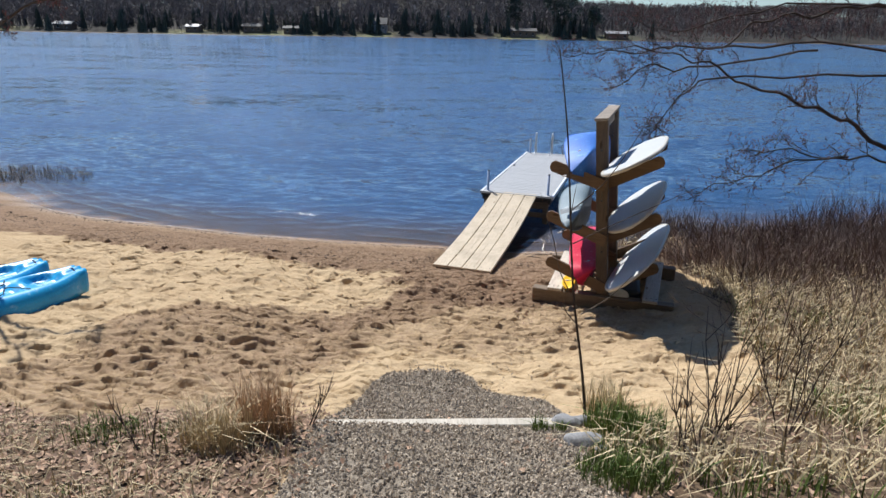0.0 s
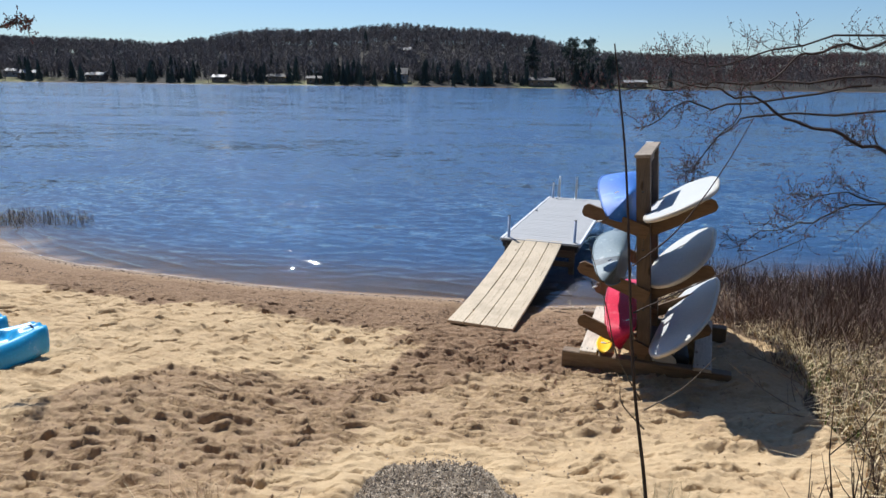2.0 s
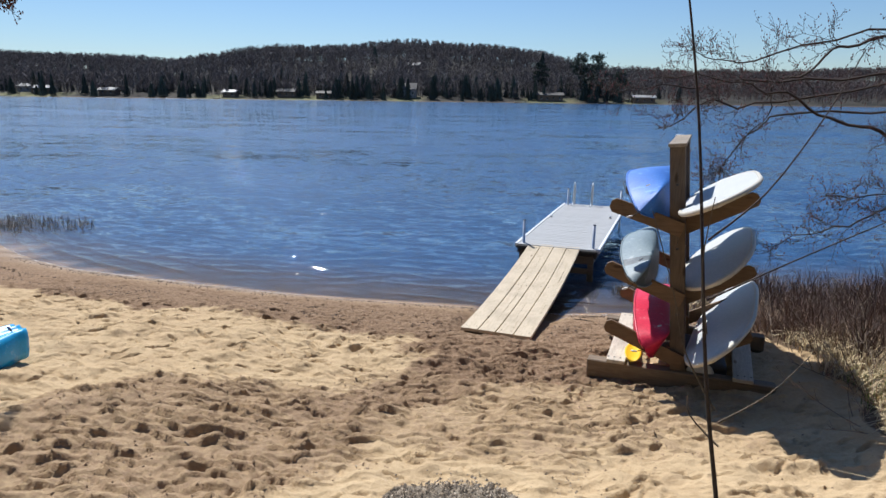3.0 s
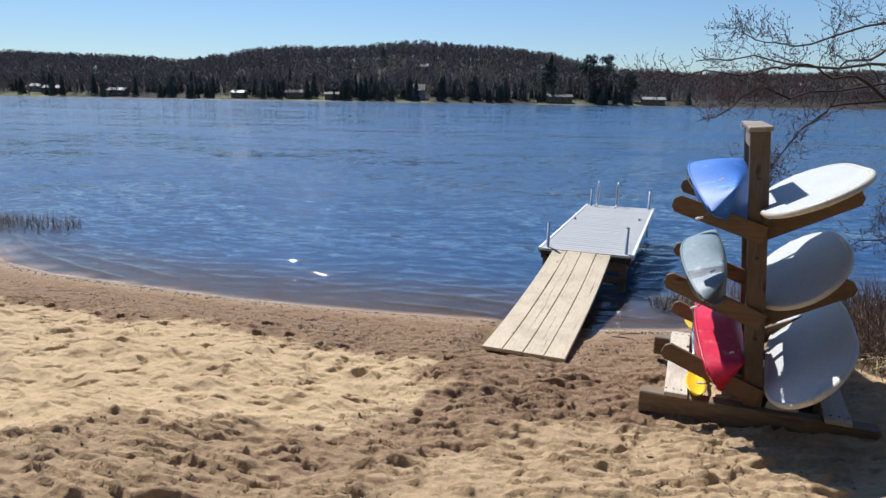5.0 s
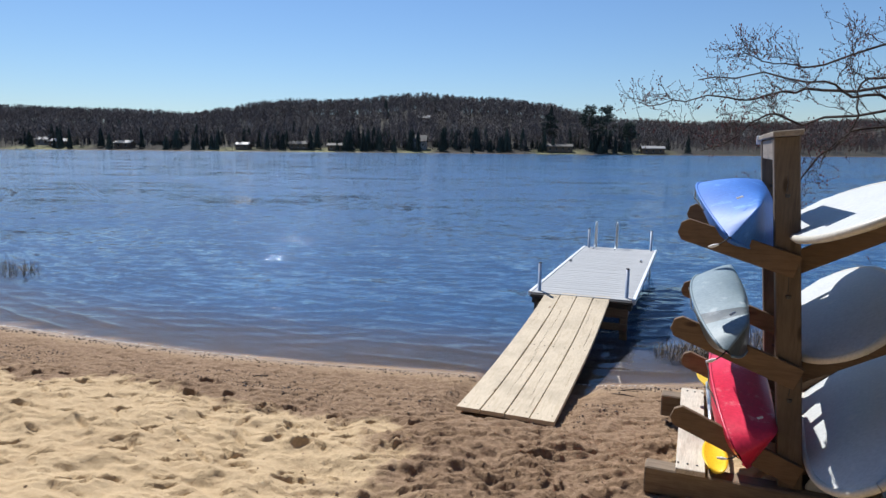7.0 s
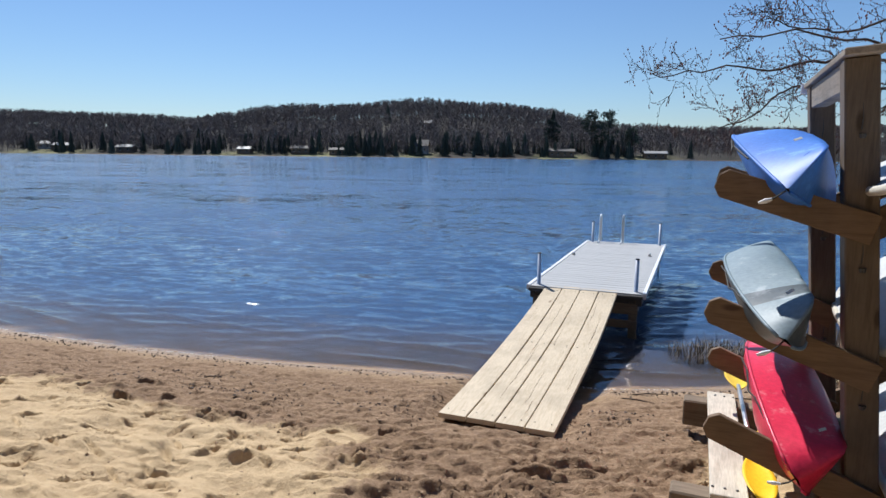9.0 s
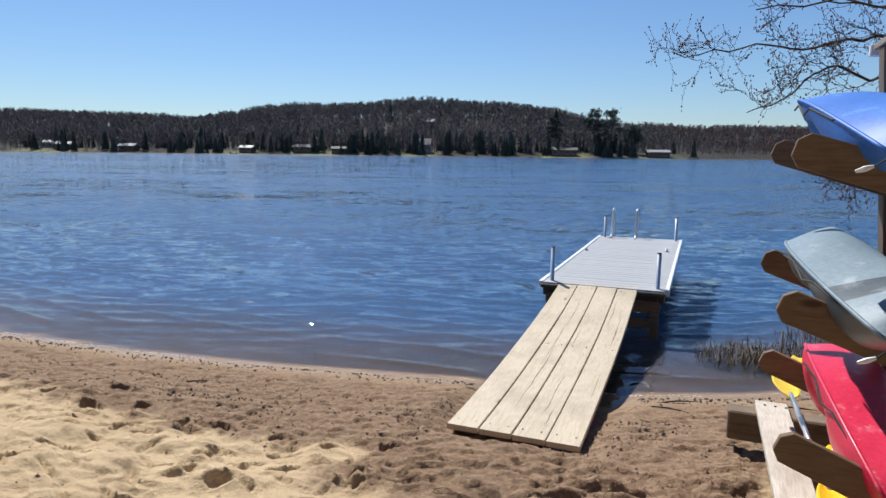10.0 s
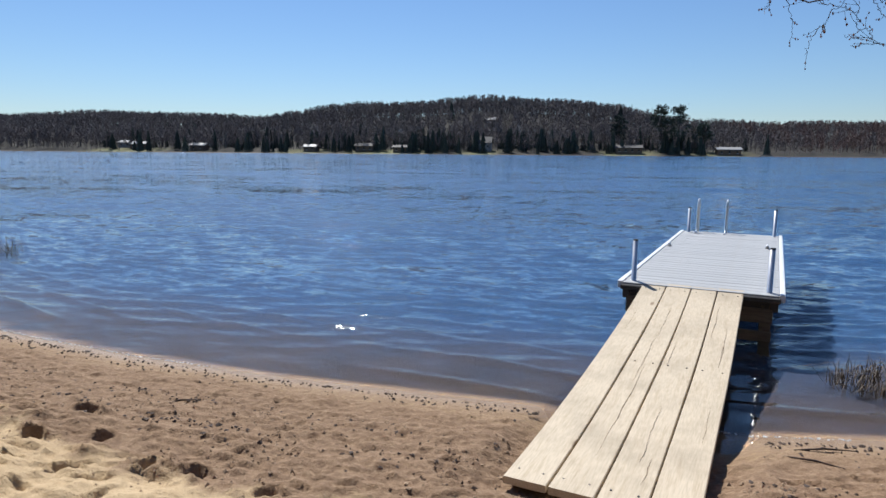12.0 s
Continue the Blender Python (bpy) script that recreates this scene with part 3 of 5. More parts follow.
NB = 33
bw = DL / NB
me_deck = box_bm((DW - 0.03, bw - 0.006, 0.03), bevel=0.004)
first = part("deck_board", me_deck, M_DECK, dock)
first.location = (DW / 2, bw / 2, DZ - 0.012)
for k in range(1, NB):
    o = new("deck_board", first.data)
    o.parent = dock
    o.location = (DW / 2, bw / 2 + k * bw, DZ - 0.012 + rng.uniform(-0.001, 0.001))
for px, py, top in ((0.10, 0.14, 0.42), (DW - 0.10, 0.14, 0.42), (0.10, DL - 0.14, 0.40), (DW - 0.08, DL - 0.14, 0.42)):
    leg = part("leg", tube_bm([(px, py, -1.2), (px, py, DZ + top)], 0.026, 12), M_ALU, dock, "grey aluminium pipe leg", True)
    part("cap", tube_bm([(px, py, DZ + top), (px, py, DZ + top + 0.012)], [0.028, 0.024], 12), M_DARK, leg)
    part("leg_bracket", box_bm((0.09, 0.09, 0.20), (px, py, DZ - 0.14), bevel=0.01), M_RUST, leg)
# timber legs and cross brace under the shore end
for px in (0.10, DW - 0.12):
    part("timber_leg", box_bm((0.10, 0.10, 1.1), (px, 0.07, 0.02), bevel=0.006), M_BASE_X, dock, "wet wooden support")
part("cross_brace", box_bm((DW - 0.12, 0.045, 0.14), (DW / 2, 0.03, DZ - 0.20), bevel=0.005), M_BASE_X, dock)
part("cross_brace", box_bm((DW - 0.12, 0.045, 0.10), (DW / 2, 0.03, DZ - 0.40), bevel=0.005), M_BASE_X, dock)
# cleats on the edges
for px, py in ((0.06, 2.95), (DW - 0.16, 3.35)):
    bm = bmesh.new()
    block(bm, (0.05, 0.05, 0.035), (px, py, DZ + 0.02))
    tube(bm, [(px, py - 0.07, DZ + 0.045), (px, py, DZ + 0.038), (px, py + 0.07, DZ + 0.045)], 0.011, 8)
    part("cleat", bm, M_ALU, dock, "small metal mooring cleat", True)

ladder = thing("swim_ladder", pose(0.832, 13.68, 0, 0, 0, D_ROT), "aluminium swim ladder with curved rails on the dock", "ladder")
for px in (0.22, 0.66):
    pts = [(px, DL - 0.28, DZ + 0.012), (px, DL - 0.10, DZ + 0.05), (px, DL - 0.04, DZ + 0.30), (px, DL - 0.02, DZ + 0.48), (px, DL + 0.06, DZ + 0.535), (px, DL + 0.13, DZ + 0.46), (px, DL + 0.14, DZ), (px, DL + 0.14, -0.7)]
    part("rail", tube_bm(smooth_line(pts, 5), 0.017, 10), M_ALU, ladder, smooth=True)
for k in range(4):
    part("rung", box_bm((0.44, 0.07, 0.03), (0.44, DL + 0.14, 0.40 - k * 0.27), bevel=0.008), M_ALU, ladder)
for px in (0.22, 0.66):
    part("foot_plate", box_bm((0.06, 0.12, 0.01), (px, DL - 0.26, DZ + 0.008), bevel=0.003), M_ALU, ladder)

# ---- ramp ----
RW, RL, PW = 0.94, 3.86, 0.231
ramp_ob = thing("ramp", pose(0.373, 9.868, 0, 0, 0, -17.05), "weathered four-plank wooden ramp leading up to the dock", "ramp")


def ramp_z(s):
    f = s / RL
    return lerp(0.352, 0.672, f) - 0.075 * 4 * f * (1 - f)


def plank(k):
    bm = bmesh.new()
    x0 = -RW / 2 + k * (RW - PW) / 3 + 0.003
    ends = (rng.uniform(-0.012, 0.012), RL + rng.uniform(-0.01, 0.02))
    prof = [(0.004, 0.0), (0.0, -0.004), (0.0, -0.036), (0.004, -0.04)]
    outline = [(a, b) for a, b in prof] + [(PW - 0.006 - a, b) for a, b in prof[::-1]]
    rows = []
    warp = rng.uniform(-0.004, 0.004)
    for i in range(25):
        f = i / 24
        s = lerp(ends[0], ends[1], f)
        rows.append([bm.verts.new((x0 + a + 0.002 * math.sin(9 * f + k), s, ramp_z(s) + b + warp * math.sin(3.1 * f) + 0.002 * math.sin(5 * f + 2 * k))) for a, b in outline])
    n = len(outline)
    for a, b in zip(rows, rows[1:]):
        for q in range(n):
            bm.faces.new((a[q], a[(q + 1) % n], b[(q + 1) % n], b[q]))
    bm.faces.new(rows[0])
    bm.faces.new(rows[-1][::-1])
    return part("plank", bm, M_PLANK, ramp_ob)


for k in range(4):
    p = plank(k)
    x0 = -RW / 2 + k * (RW - PW) / 3
    for s in (0.12, 1.95, 3.7):
        for dx in (0.05, PW - 0.05):
            part("screw_head", tube_bm([(x0 + dx, s, ramp_z(s) - 0.003), (x0 + dx, s, ramp_z(s) + 0.0025)], 0.006, 6), M_DARK, p)
    for _ in range(4):
        s0, ln = rng.uniform(0.1, 2.6), rng.uniform(0.3, 1.1)
        cxp = x0 + rng.uniform(0.04, PW - 0.05)
        line = [(cxp + rng.normal(0, 0.003), s0 + ln * i / 8, ramp_z(s0 + ln * i / 8) + 0.0005) for i in range(9)]
        part("drying_check", tube_bm(line, [0.0004 + 0.0009 * math.sin(math.pi * i / 8) for i in range(9)], 4), M_CHECK, p)
for s in (0.12, 1.95, 3.7):
    part("cleat_board", box_bm((RW - 0.06, 0.09, 0.038), (0, s, ramp_z(s) - 0.062), (math.degrees(math.atan(0.083)), 0, 0)), M_BASE_X, ramp_ob)
for sx in (-RW / 2 + 0.06, RW / 2 - 0.06):
    pts = [(sx, RL * i / 8, ramp_z(RL * i / 8) - 0.085) for i in range(1, 9)]
    bm = bmesh.new()
    tube(bm, pts, 0.03, 4)
    part("stringer", bm, M_BASE_X, ramp_ob)

# ---- kayak rack ----
R_M = pose(1.294, 8.408, 0, 0, 0, -18.5)
rack = thing("boat_rack", R_M, "brown timber tree-shaped boat rack with sloping arms standing on sand", "boat rack")
PWD, LEAN = 0.142, 4.9


def post_u(z):
    """The middle of the posts, which lean as they rise."""
    return 0.697 + math.tan(radians(LEAN)) * (2.84 - z)


V0, V1 = 0.13, 1.42
BH = 0.63
for v in (0.07, 1.50):
    part("base_beam", box_bm((1.78, 0.14, 0.19), (0.89, v, BH - 0.095), (0, 0, 0.6 if v > 1 else 0), bevel=0.01), M_BASE_X, rack, "weathered ground beam")
for u in (0.27, 1.50):
    sk = part("base_board", box_bm((0.185, 1.60, 0.038), (u, 0.78, BH + 0.021), (0, 0, 1.5 if u < 1 else -1), bevel=0.004), M_PALE_Y, rack, "pale weathered board")
    for v in (0.06, 1.5):
        for du in (-0.06, 0, 0.06):
            part("bolt", tube_bm([(u + du, v, BH + 0.036), (u + du, v, BH + 0.045)], 0.008, 6), M_DARK, sk)
TOP = 2.845
for v in (V0, V1):
    zm = (TOP + 0.30) / 2
    post = part("post", box_bm((PWD, 0.14, (TOP - 0.30) / math.cos(radians(LEAN))), (post_u(zm), v, zm), (0, -LEAN, 0), bevel=0.007), M_RACK_Z, rack)
    for z in (2.50, 1.88, 1.22):
        part("knot_hole", tube_bm([(post_u(z), v - 0.074, z - 0.02), (post_u(z), v - 0.0735, z)], [0.012, 0.017], 7), M_DARK, post)
        crack = [(post_u(z + 0.02) - 0.004, v - 0.0718, z + 0.02), (post_u(z + 0.06) + 0.002, v - 0.0718, z + 0.07), (post_u(z + 0.12), v - 0.0718, z + 0.14)]
        part("drying_crack", tube_bm(crack, [0.004, 0.003, 0.001], 4), M_DARK, post)
UT = post_u(TOP)
part("ridge_beam", box_bm((0.088, V1 - V0 - 0.146, 0.135), (UT - 0.012, (V0 + V1) / 2, TOP - 0.075), (0, -LEAN, 0), bevel=0.005), M_RACK_Y, rack, "pale weathered ridge beam between the posts")
part("cap_board", box_bm((0.165, V1 - V0 + 0.30, 0.034), (UT, (V0 + V1) / 2, TOP + 0.019), (0, -LEAN, 0), bevel=0.005), M_RACK_Y, rack, "grey weathered top board")
part("end_cap", box_bm((0.10, 0.05, 0.07), (UT - 0.045, V1 + 0.19, TOP + 0.0), bevel=0.006), M_TRIM, rack, "white end bracket")


def arm(u_tip, z_tip, u_in, slope, v):
    """A sloping 2x6 with clipped corners at its free end."""
    bm = bmesh.new()
    sgn = 1 if u_in > u_tip else -1
    length = abs(u_in - u_tip) / math.cos(radians(slope))
    h, c = 0.142, 0.038
    prof = [(0, c), (c, 0), (length, 0), (length, h), (c, h), (0, h - c)]
    tv, bv = [], []
    for a, b in prof:
        x = u_tip + sgn * (a * math.cos(radians(slope)) - (h - b) * math.sin(radians(slope)) * 1.0)
        z = z_tip - a * math.sin(radians(slope)) - (h - b) * math.cos(radians(slope)) + 0.07
        tv.append(bm.verts.new((x, v - 0.019, z)))
        bv.append(bm.verts.new((x, v + 0.019, z)))
    bm.faces.new(tv)
    bm.faces.new(bv[::-1])
    n = len(prof)
    for q in range(n):
        bm.faces.new((tv[q], bv[q], bv[(q + 1) % n], tv[(q + 1) % n]))
    bmesh.ops.bevel(bm, geom=list(bm.edges), offset=0.003, segments=1, affect="EDGES")
    return part("arm", bm, M_RACK_X, rack)


LEFT_ARMS = ((0.146, 2.27, 17.0, 2.06), (0.144, 1.633, 20.0, 1.30), (0.18, 1.026, 21.5, 0.68))
RIGHT_ARMS = ((1.42, 2.39, 28.0, 2.06), (1.46, 1.69, 29.5, 1.30), (1.50, 1.04, 28.0, 0.70))
for v in (V0, V1):
    for u, z, slope, z_in in LEFT_ARMS:
        arm(u, z, post_u(z_in) + PWD / 2, slope, v - 0.091)
    for u, z, slope, z_in in RIGHT_ARMS:
        arm(u, z, post_u(z_in) - PWD / 2, slope, v + 0.091)


# ---- boats on the rack ----
def overturned_kayak(name, length, beam, depth, m, mats, label, stripe=(), taper=0.5):
    """A kayak lying keel up; y runs along it from the near bow, z is up to the keel."""
    k = thing(name, m, label, "kayak", "kayaks on the rack")
    n, q = 40, 18
    bm = bmesh.new()
    rows = []
    for i in range(n + 1):
        f = i / n
        s = length * f
        w = beam / 2 * (math.sin(math.pi * min(1, max(0, f * 0.98 + 0.01))) ** taper)
        kz = depth * min(1.0, (f / 0.055)) ** 0.75 * min(1.0, ((1 - f) / 0.10)) ** 0.6 * (0.90 + 0.10 * math.sin(math.pi * f))
        kz = max(kz, 0.012)
        w = max(w, 0.010)
        row = []
        for j in range(q + 1):
            a = -1 + 2 * j / q
            body = (1 - abs(a) ** lerp(1.06, 1.8, float(sstep(0.10, 0.55, f) * sstep(1.0, 0.8, f))))
            row.append(bm.verts.new((a * w, s, kz * body)))
        rows.append(row)
    for i in range(n):
        for j in range(q):
            fc = bm.faces.new((rows[i][j], rows[i][j + 1], rows[i + 1][j + 1], rows[i + 1][j]))
            f = (i + 0.5) / n
            # dark band, and the right half charcoal to stand in for its shade
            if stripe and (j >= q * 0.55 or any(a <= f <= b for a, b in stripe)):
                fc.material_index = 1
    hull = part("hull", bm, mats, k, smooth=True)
    bm = bmesh.new()
    rows = []
    for i in range(n + 1):
        f = i / n
        s = length * f
        w = max(beam / 2 * (math.sin(math.pi * min(1, max(0, f * 0.98 + 0.01))) ** taper), 0.010)
        row = []
        for j in range(q + 1):
            a = -1 + 2 * j / q
            well = 0.14 * sstep(0.75, 0.55, abs(a)) * sstep(0.32, 0.36, f) * sstep(0.66, 0.62, f)
            row.append(bm.verts.new((a * w, s, -(0.07 + 0.05 * math.sin(math.pi * f)) * min(1, f / 0.15, (1 - f) / 0.15) * (1 - abs(a) ** 2.2) + float(well))))
        rows.append(row)
    for i in range(n):
        for j in range(q):
            bm.faces.new((rows[i][j + 1], rows[i][j], rows[i + 1][j], rows[i + 1][j + 1]))
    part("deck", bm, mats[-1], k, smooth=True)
    # gunwale seam
    for sg in (-1, 1):
        pts = [(sg * max(beam / 2 * (math.sin(math.pi * (f * 0.98 + 0.01)) ** taper), 0.01), length * f, 0) for f in np.linspace(0, 1, 30)]
        part("seam", tube_bm(pts, 0.009, 6), mats[0], k, smooth=True)
    # bow cord and toggle
    part("cord", tube_bm([(0, 0.02, 0.0), (-0.01, -0.012, -0.03), (-0.02, -0.02, -0.07)], 0.004, 5), M_CORD, k)
    part("toggle", tube_bm([(-0.02, -0.02, -0.065), (-0.035, -0.022, -0.09), (-0.05, -0.02, -0.115)], [0.006, 0.011, 0.006], 8), M_WHITE, k, "white pull toggle")
    # deck lines along the side
    ln = [(-beam * 0.30, length * 0.14, -0.012), (-beam * 0.43, length * 0.26, -0.02), (-beam * 0.42, length * 0.34, -0.05), (-beam * 0.48, length * 0.46, -0.02), (-beam * 0.47, length * 0.60, -0.04)]
    part("deck_line", tube_bm(ln, 0.005, 5), M_CORD, k)
    part("maker_plate", box_bm((0.05, 0.014, 0.003), (-beam * 0.16, length * 0.105, depth * 0.72), (0, -38, 60), bevel=0.001), M_WHITE, k, "pale maker plate")
    return k


def on_left(u, v, z, roll, yaw=0.0, pitch=0.0):
    return R_M @ pose(u, v, z, pitch, roll, yaw)


blue = overturned_kayak("kayak", 1.99, 0.71, 0.27, on_left(0.419, -0.18, 2.243, 39, -0.8, 3.4), [M_BLUE, M_BLUE], "bright blue plastic kayak lying keel up on rack arms", taper=0.88)
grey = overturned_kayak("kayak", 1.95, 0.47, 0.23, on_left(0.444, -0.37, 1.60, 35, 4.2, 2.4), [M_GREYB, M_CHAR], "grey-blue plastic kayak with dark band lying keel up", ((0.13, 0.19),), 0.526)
red = overturned_kayak("kayak", 1.85, 0.578, 0.29, on_left(0.564, -0.14, 0.875, 57, 6.2, 4.7), [M_RED, M_RED], "red plastic kayak lying keel up on lowest arms", taper=0.47)


def paddle_board(m, label, length, width, rocker):
    b = thing("paddle_board", m, label, "paddle board", "paddle boards on the rack")
    n, q, th = 36, 12, 0.055

    def half(f):
        a = min(1.0, f / 0.34)
        c = min(1.0, (1 - f) / 0.5)
        return width / 2 * (1 - (1 - a) ** 2.4) ** 0.5 * (1 - (1 - c) ** 2.6) ** 0.55

    def lift(f):
        return rocker * max(0, 1 - f / 0.4) ** 2
    for nm, zz, mat in (("hull", th, M_BOARD), ("deck", 0.0, M_BOARD)):
        bm = bmesh.new()
        rows = []
        for i in range(n + 1):
            f = i / n
            w = max(half(f), 0.004) * 0.985
            rows.append([bm.verts.new((a * w, length * f, (zz - (0.012 * abs(a) ** 3 if zz else -0.012 * abs(a) ** 3)) - lift(f))) for a in np.linspace(-1, 1, q + 1)])
        for i in range(n):
            for j in range(q):
                bm.faces.new((rows[i][j], rows[i][j + 1], rows[i + 1][j + 1], rows[i + 1][j]))
        part(nm, bm, mat, b, smooth=True)
    loop = [(-half(f), length * f, th / 2 - lift(f)) for f in np.linspace(0, 1, 60) ** 1.6] + [(half(f), length * f, th / 2 - lift(f)) for f in (np.linspace(1, 0, 60) ** 1.6)[1:]]
    part("rail", tube_bm(loop, th / 2 * 0.86, 8, cap=False), M_RAIL, b, "cream rounded edge", True)
    return b


paddle_board(R_M @ pose(1.091, -0.80, 2.428, -2.9, -28.3, -0.4), "white paddle board lying hull up in the sun on rack", 2.75, 0.735, 0.0)
paddle_board(R_M @ pose(1.135, -0.141, 1.683, -2.1, -35.8, -1.5), "white paddle board lying hull up in shade on rack", 2.16, 0.783, 0.086)
paddle_board(R_M @ pose(1.194, -0.751, 1.087, -3.42, -40.6, -2.4), "white paddle board with scuffed hull on lowest arms", 2.98, 0.733, 0.0)

# ---- far shore ----
def joined(name, tris_list, mats, label, category, kind="stuff"):
    """One object from triangle arrays of shape (n, 3, 3) with a material index each."""
    tri = np.concatenate([t for t, _ in tris_list])
    idx = np.concatenate([np.full(len(t), m) for t, m in tris_list])
    me = bpy.data.meshes.new(name)
    me.vertices.add(len(tri) * 3)
    me.vertices.foreach_set("co", tri.reshape(-1).astype(np.float32))
    me.loops.add(len(tri) * 3)
    me.loops.foreach_set("vertex_index", np.arange(len(tri) * 3, dtype=np.int32))
    me.polygons.add(len(tri))
    me.polygons.foreach_set("loop_start", np.arange(0, len(tri) * 3, 3, dtype=np.int32))
    for m in mats:
        me.materials.append(m)
    me.polygons.foreach_set("material_index", idx.astype(np.int32))
    me.update(calc_edges=True)
    return tagged(new(name, me), label, category, kind=kind)


def bare_shape(seed, n=50):
    """A leafless tree of height 1 as triangles: trunk, limbs and a haze of twigs."""
    r = np.random.default_rng(seed)
    out = []
    ring = [(math.cos(a), math.sin(a)) for a in (0, 2.1, 4.2)]
    for (ax, ay), (bx, by) in zip(ring, ring[1:] + ring[:1]):
        out.append([(ax * 0.014, ay * 0.014, -0.05), (bx * 0.014, by * 0.014, -0.05), (0, 0, 0.93)])
    for _ in range(n):
        h = 0.30 + 0.62 * r.random() ** 0.8
        a = r.uniform(0, 6.283)
        ln = (0.30 * (1.08 - h) + 0.07) * r.uniform(0.6, 1.1)
        up = r.uniform(0.7, 1.4)
        d = np.array([math.cos(a), math.sin(a), up])
        d /= np.linalg.norm(d)
        p = np.array([0, 0, h]) + (d * np.array([1, 1, 0])) * r.uniform(0, 0.5) * ln
        s = np.cross(d, r.normal(size=3))
        s /= np.linalg.norm(s)
        w = r.uniform(0.008, 0.016)
        out.append([p - s * w, p + s * w, p + d * ln])
    return np.array(out)


def placed(shape, x, y, z, h, spin, wide=1.0):
    c, s = math.cos(spin), math.sin(spin)
    q = shape * np.array([wide, wide, 1]) * h
    return np.stack([q[..., 0] * c - q[..., 1] * s + x, q[..., 0] * s + q[..., 1] * c + y, q[..., 2] + z], -1)


shapes = [bare_shape(100 + k) for k in range(10)]
woods, crown_row = [], []
frng = np.random.default_rng(21)
for k in range(15500):
    x = frng.uniform(-600, 520)
    y = 362 + 235 * frng.random() ** 0.85 if k < 9000 else frng.uniform(356, 440) if k < 12500 else frng.uniform(535, 605)
    if x < -y * 1.05 or x > y * 0.86:
        continue
    reddish = 2 if (x > 120 and frng.random() < 0.6) else 0
    pale = 1 if frng.random() < (0.07 if -60 < x < 70 and y > 470 else 0.03) else reddish
    h = frng.uniform(10.5, 14.5) * (0.8 if x > 90 else 1.0) * (0.6 if 9000 <= k < 12500 else 1.0)
    woods.append((placed(shapes[k % 10], x, y, float(land(x, y)), h, frng.uniform(0, 6.28), frng.uniform(0.8, 1.25)), pale))
joined("far_woods", woods, [M_FARBARK, M_FARPALE, M_FARRED], "leafless grey-brown woods covering the far hills", "woods")


def spruce_mesh(seed, tiers=11, points=11, slim=0.17):
    r = np.random.default_rng(seed)
    bm = bmesh.new()
    for k in range(tiers):
        f = k / tiers
        z0 = 0.07 + 0.93 * f
        rad = slim * (1 - f) ** 0.85 * r.uniform(0.85, 1.15) + 0.008
        apex = bm.verts.new((0, 0, min(1.0, z0 + 0.20)))
        rim = []
        for q in range(points * 2):
            a = math.pi * q / points + r.uniform(-0.12, 0.12)
            rr = rad * (r.uniform(0.85, 1.25) if q % 2 == 0 else r.uniform(0.35, 0.6))
            rim.append(bm.verts.new((rr * math.cos(a), rr * math.sin(a), z0 - (0.05 if q % 2 == 0 else 0.0) + r.uniform(-0.015, 0.015))))
        for q in range(points * 2):
            bm.faces.new((apex, rim[q], rim[(q + 1) % (points * 2)]))
    return bm


def spruce(seed, slim):
    t = thing("spruce_tree", pose(0, 0, 0), "dark green pointed spruce on the far shore", "spruce tree", "spruces on the far shore")
    part("crown", spruce_mesh(seed, slim=slim), M_SPRUCE, t)
    part("trunk", tube_bm([(0, 0, -0.05), (0, 0, 0.6)], [0.016, 0.006], 5), M_TWIG, t)
    return t


protos = [spruce(40 + k, s) for k, s in enumerate((0.16, 0.21, 0.26, 0.19))]
spots = []
for cx, n, w in ((-262, 9, 10), (-232, 5, 8), (-205, 8, 9), (-176, 14, 9), (-160, 10, 7), (-141, 5, 5), (-127, 7, 6), (-115, 9, 6), (-98, 4, 3), (-84, 9, 5), (-70, 6, 5), (-58, 10, 6), (-40, 5, 6), (-24, 11, 7), (-10, 12, 7), (4, 10, 6), (16, 6, 5), (30, 5, 5), (48, 9, 6), (60, 9, 5), (72, 6, 4), (100, 3, 6)):
    for _ in range(int(n * 1.25)):
        spots.append((frng.normal(cx, w * 0.9), frng.uniform(353, 392), frng.uniform(5.0, 13.0)))
for _ in range(26):
    spots.append((frng.uniform(-330, 60), frng.uniform(390, 520), frng.uniform(9, 15)))
for k, (x, y, h) in enumerate(spots):
    o = copy_thing(protos[k % 4], pose(0, 0, 0))
    o.matrix_world = pose(x, y, float(land(x, y)) - 0.2, 0, 0, frng.uniform(0, 360)) @ Matrix.Diagonal((h, h, h, 1))
for k, o in enumerate(protos):
    h = 9 + k
    o.matrix_world = pose(-150 + 37 * k, 357, float(land(-150 + 37 * k, 357)) - 0.2) @ Matrix.Diagonal((h, h, h, 1))


# unseen conifers added behind and beside the beach to block sky light
def conifer_tris(seed, slim):
    bm = spruce_mesh(seed, slim=slim)
    tri = np.array([[tuple(v.co) for v in f.verts] for f in bm.faces])
    bm.free()
    return tri


kinds = [conifer_tris(80 + k, w) for k, w in enumerate((0.20, 0.25, 0.22))]
wr = np.random.default_rng(88)
behind = []
for x0, x1, y0, y1, n in ((-34, 34, -22, -9, 130), (-34, -14, -9, 3, 40), (14, 34, -9, 3, 40)):
    for k in range(n):
        x, y = wr.uniform(x0, x1), wr.uniform(y0, y1)
        behind.append((placed(kinds[k % 3], x, y, float(land(x, y)) - 0.3, wr.uniform(13, 18), wr.uniform(0, 6.28)), 0))
joined("conifer_woods", behind, [M_SPRUCE], "unseen conifers added behind the beach to block sky light", "woods")


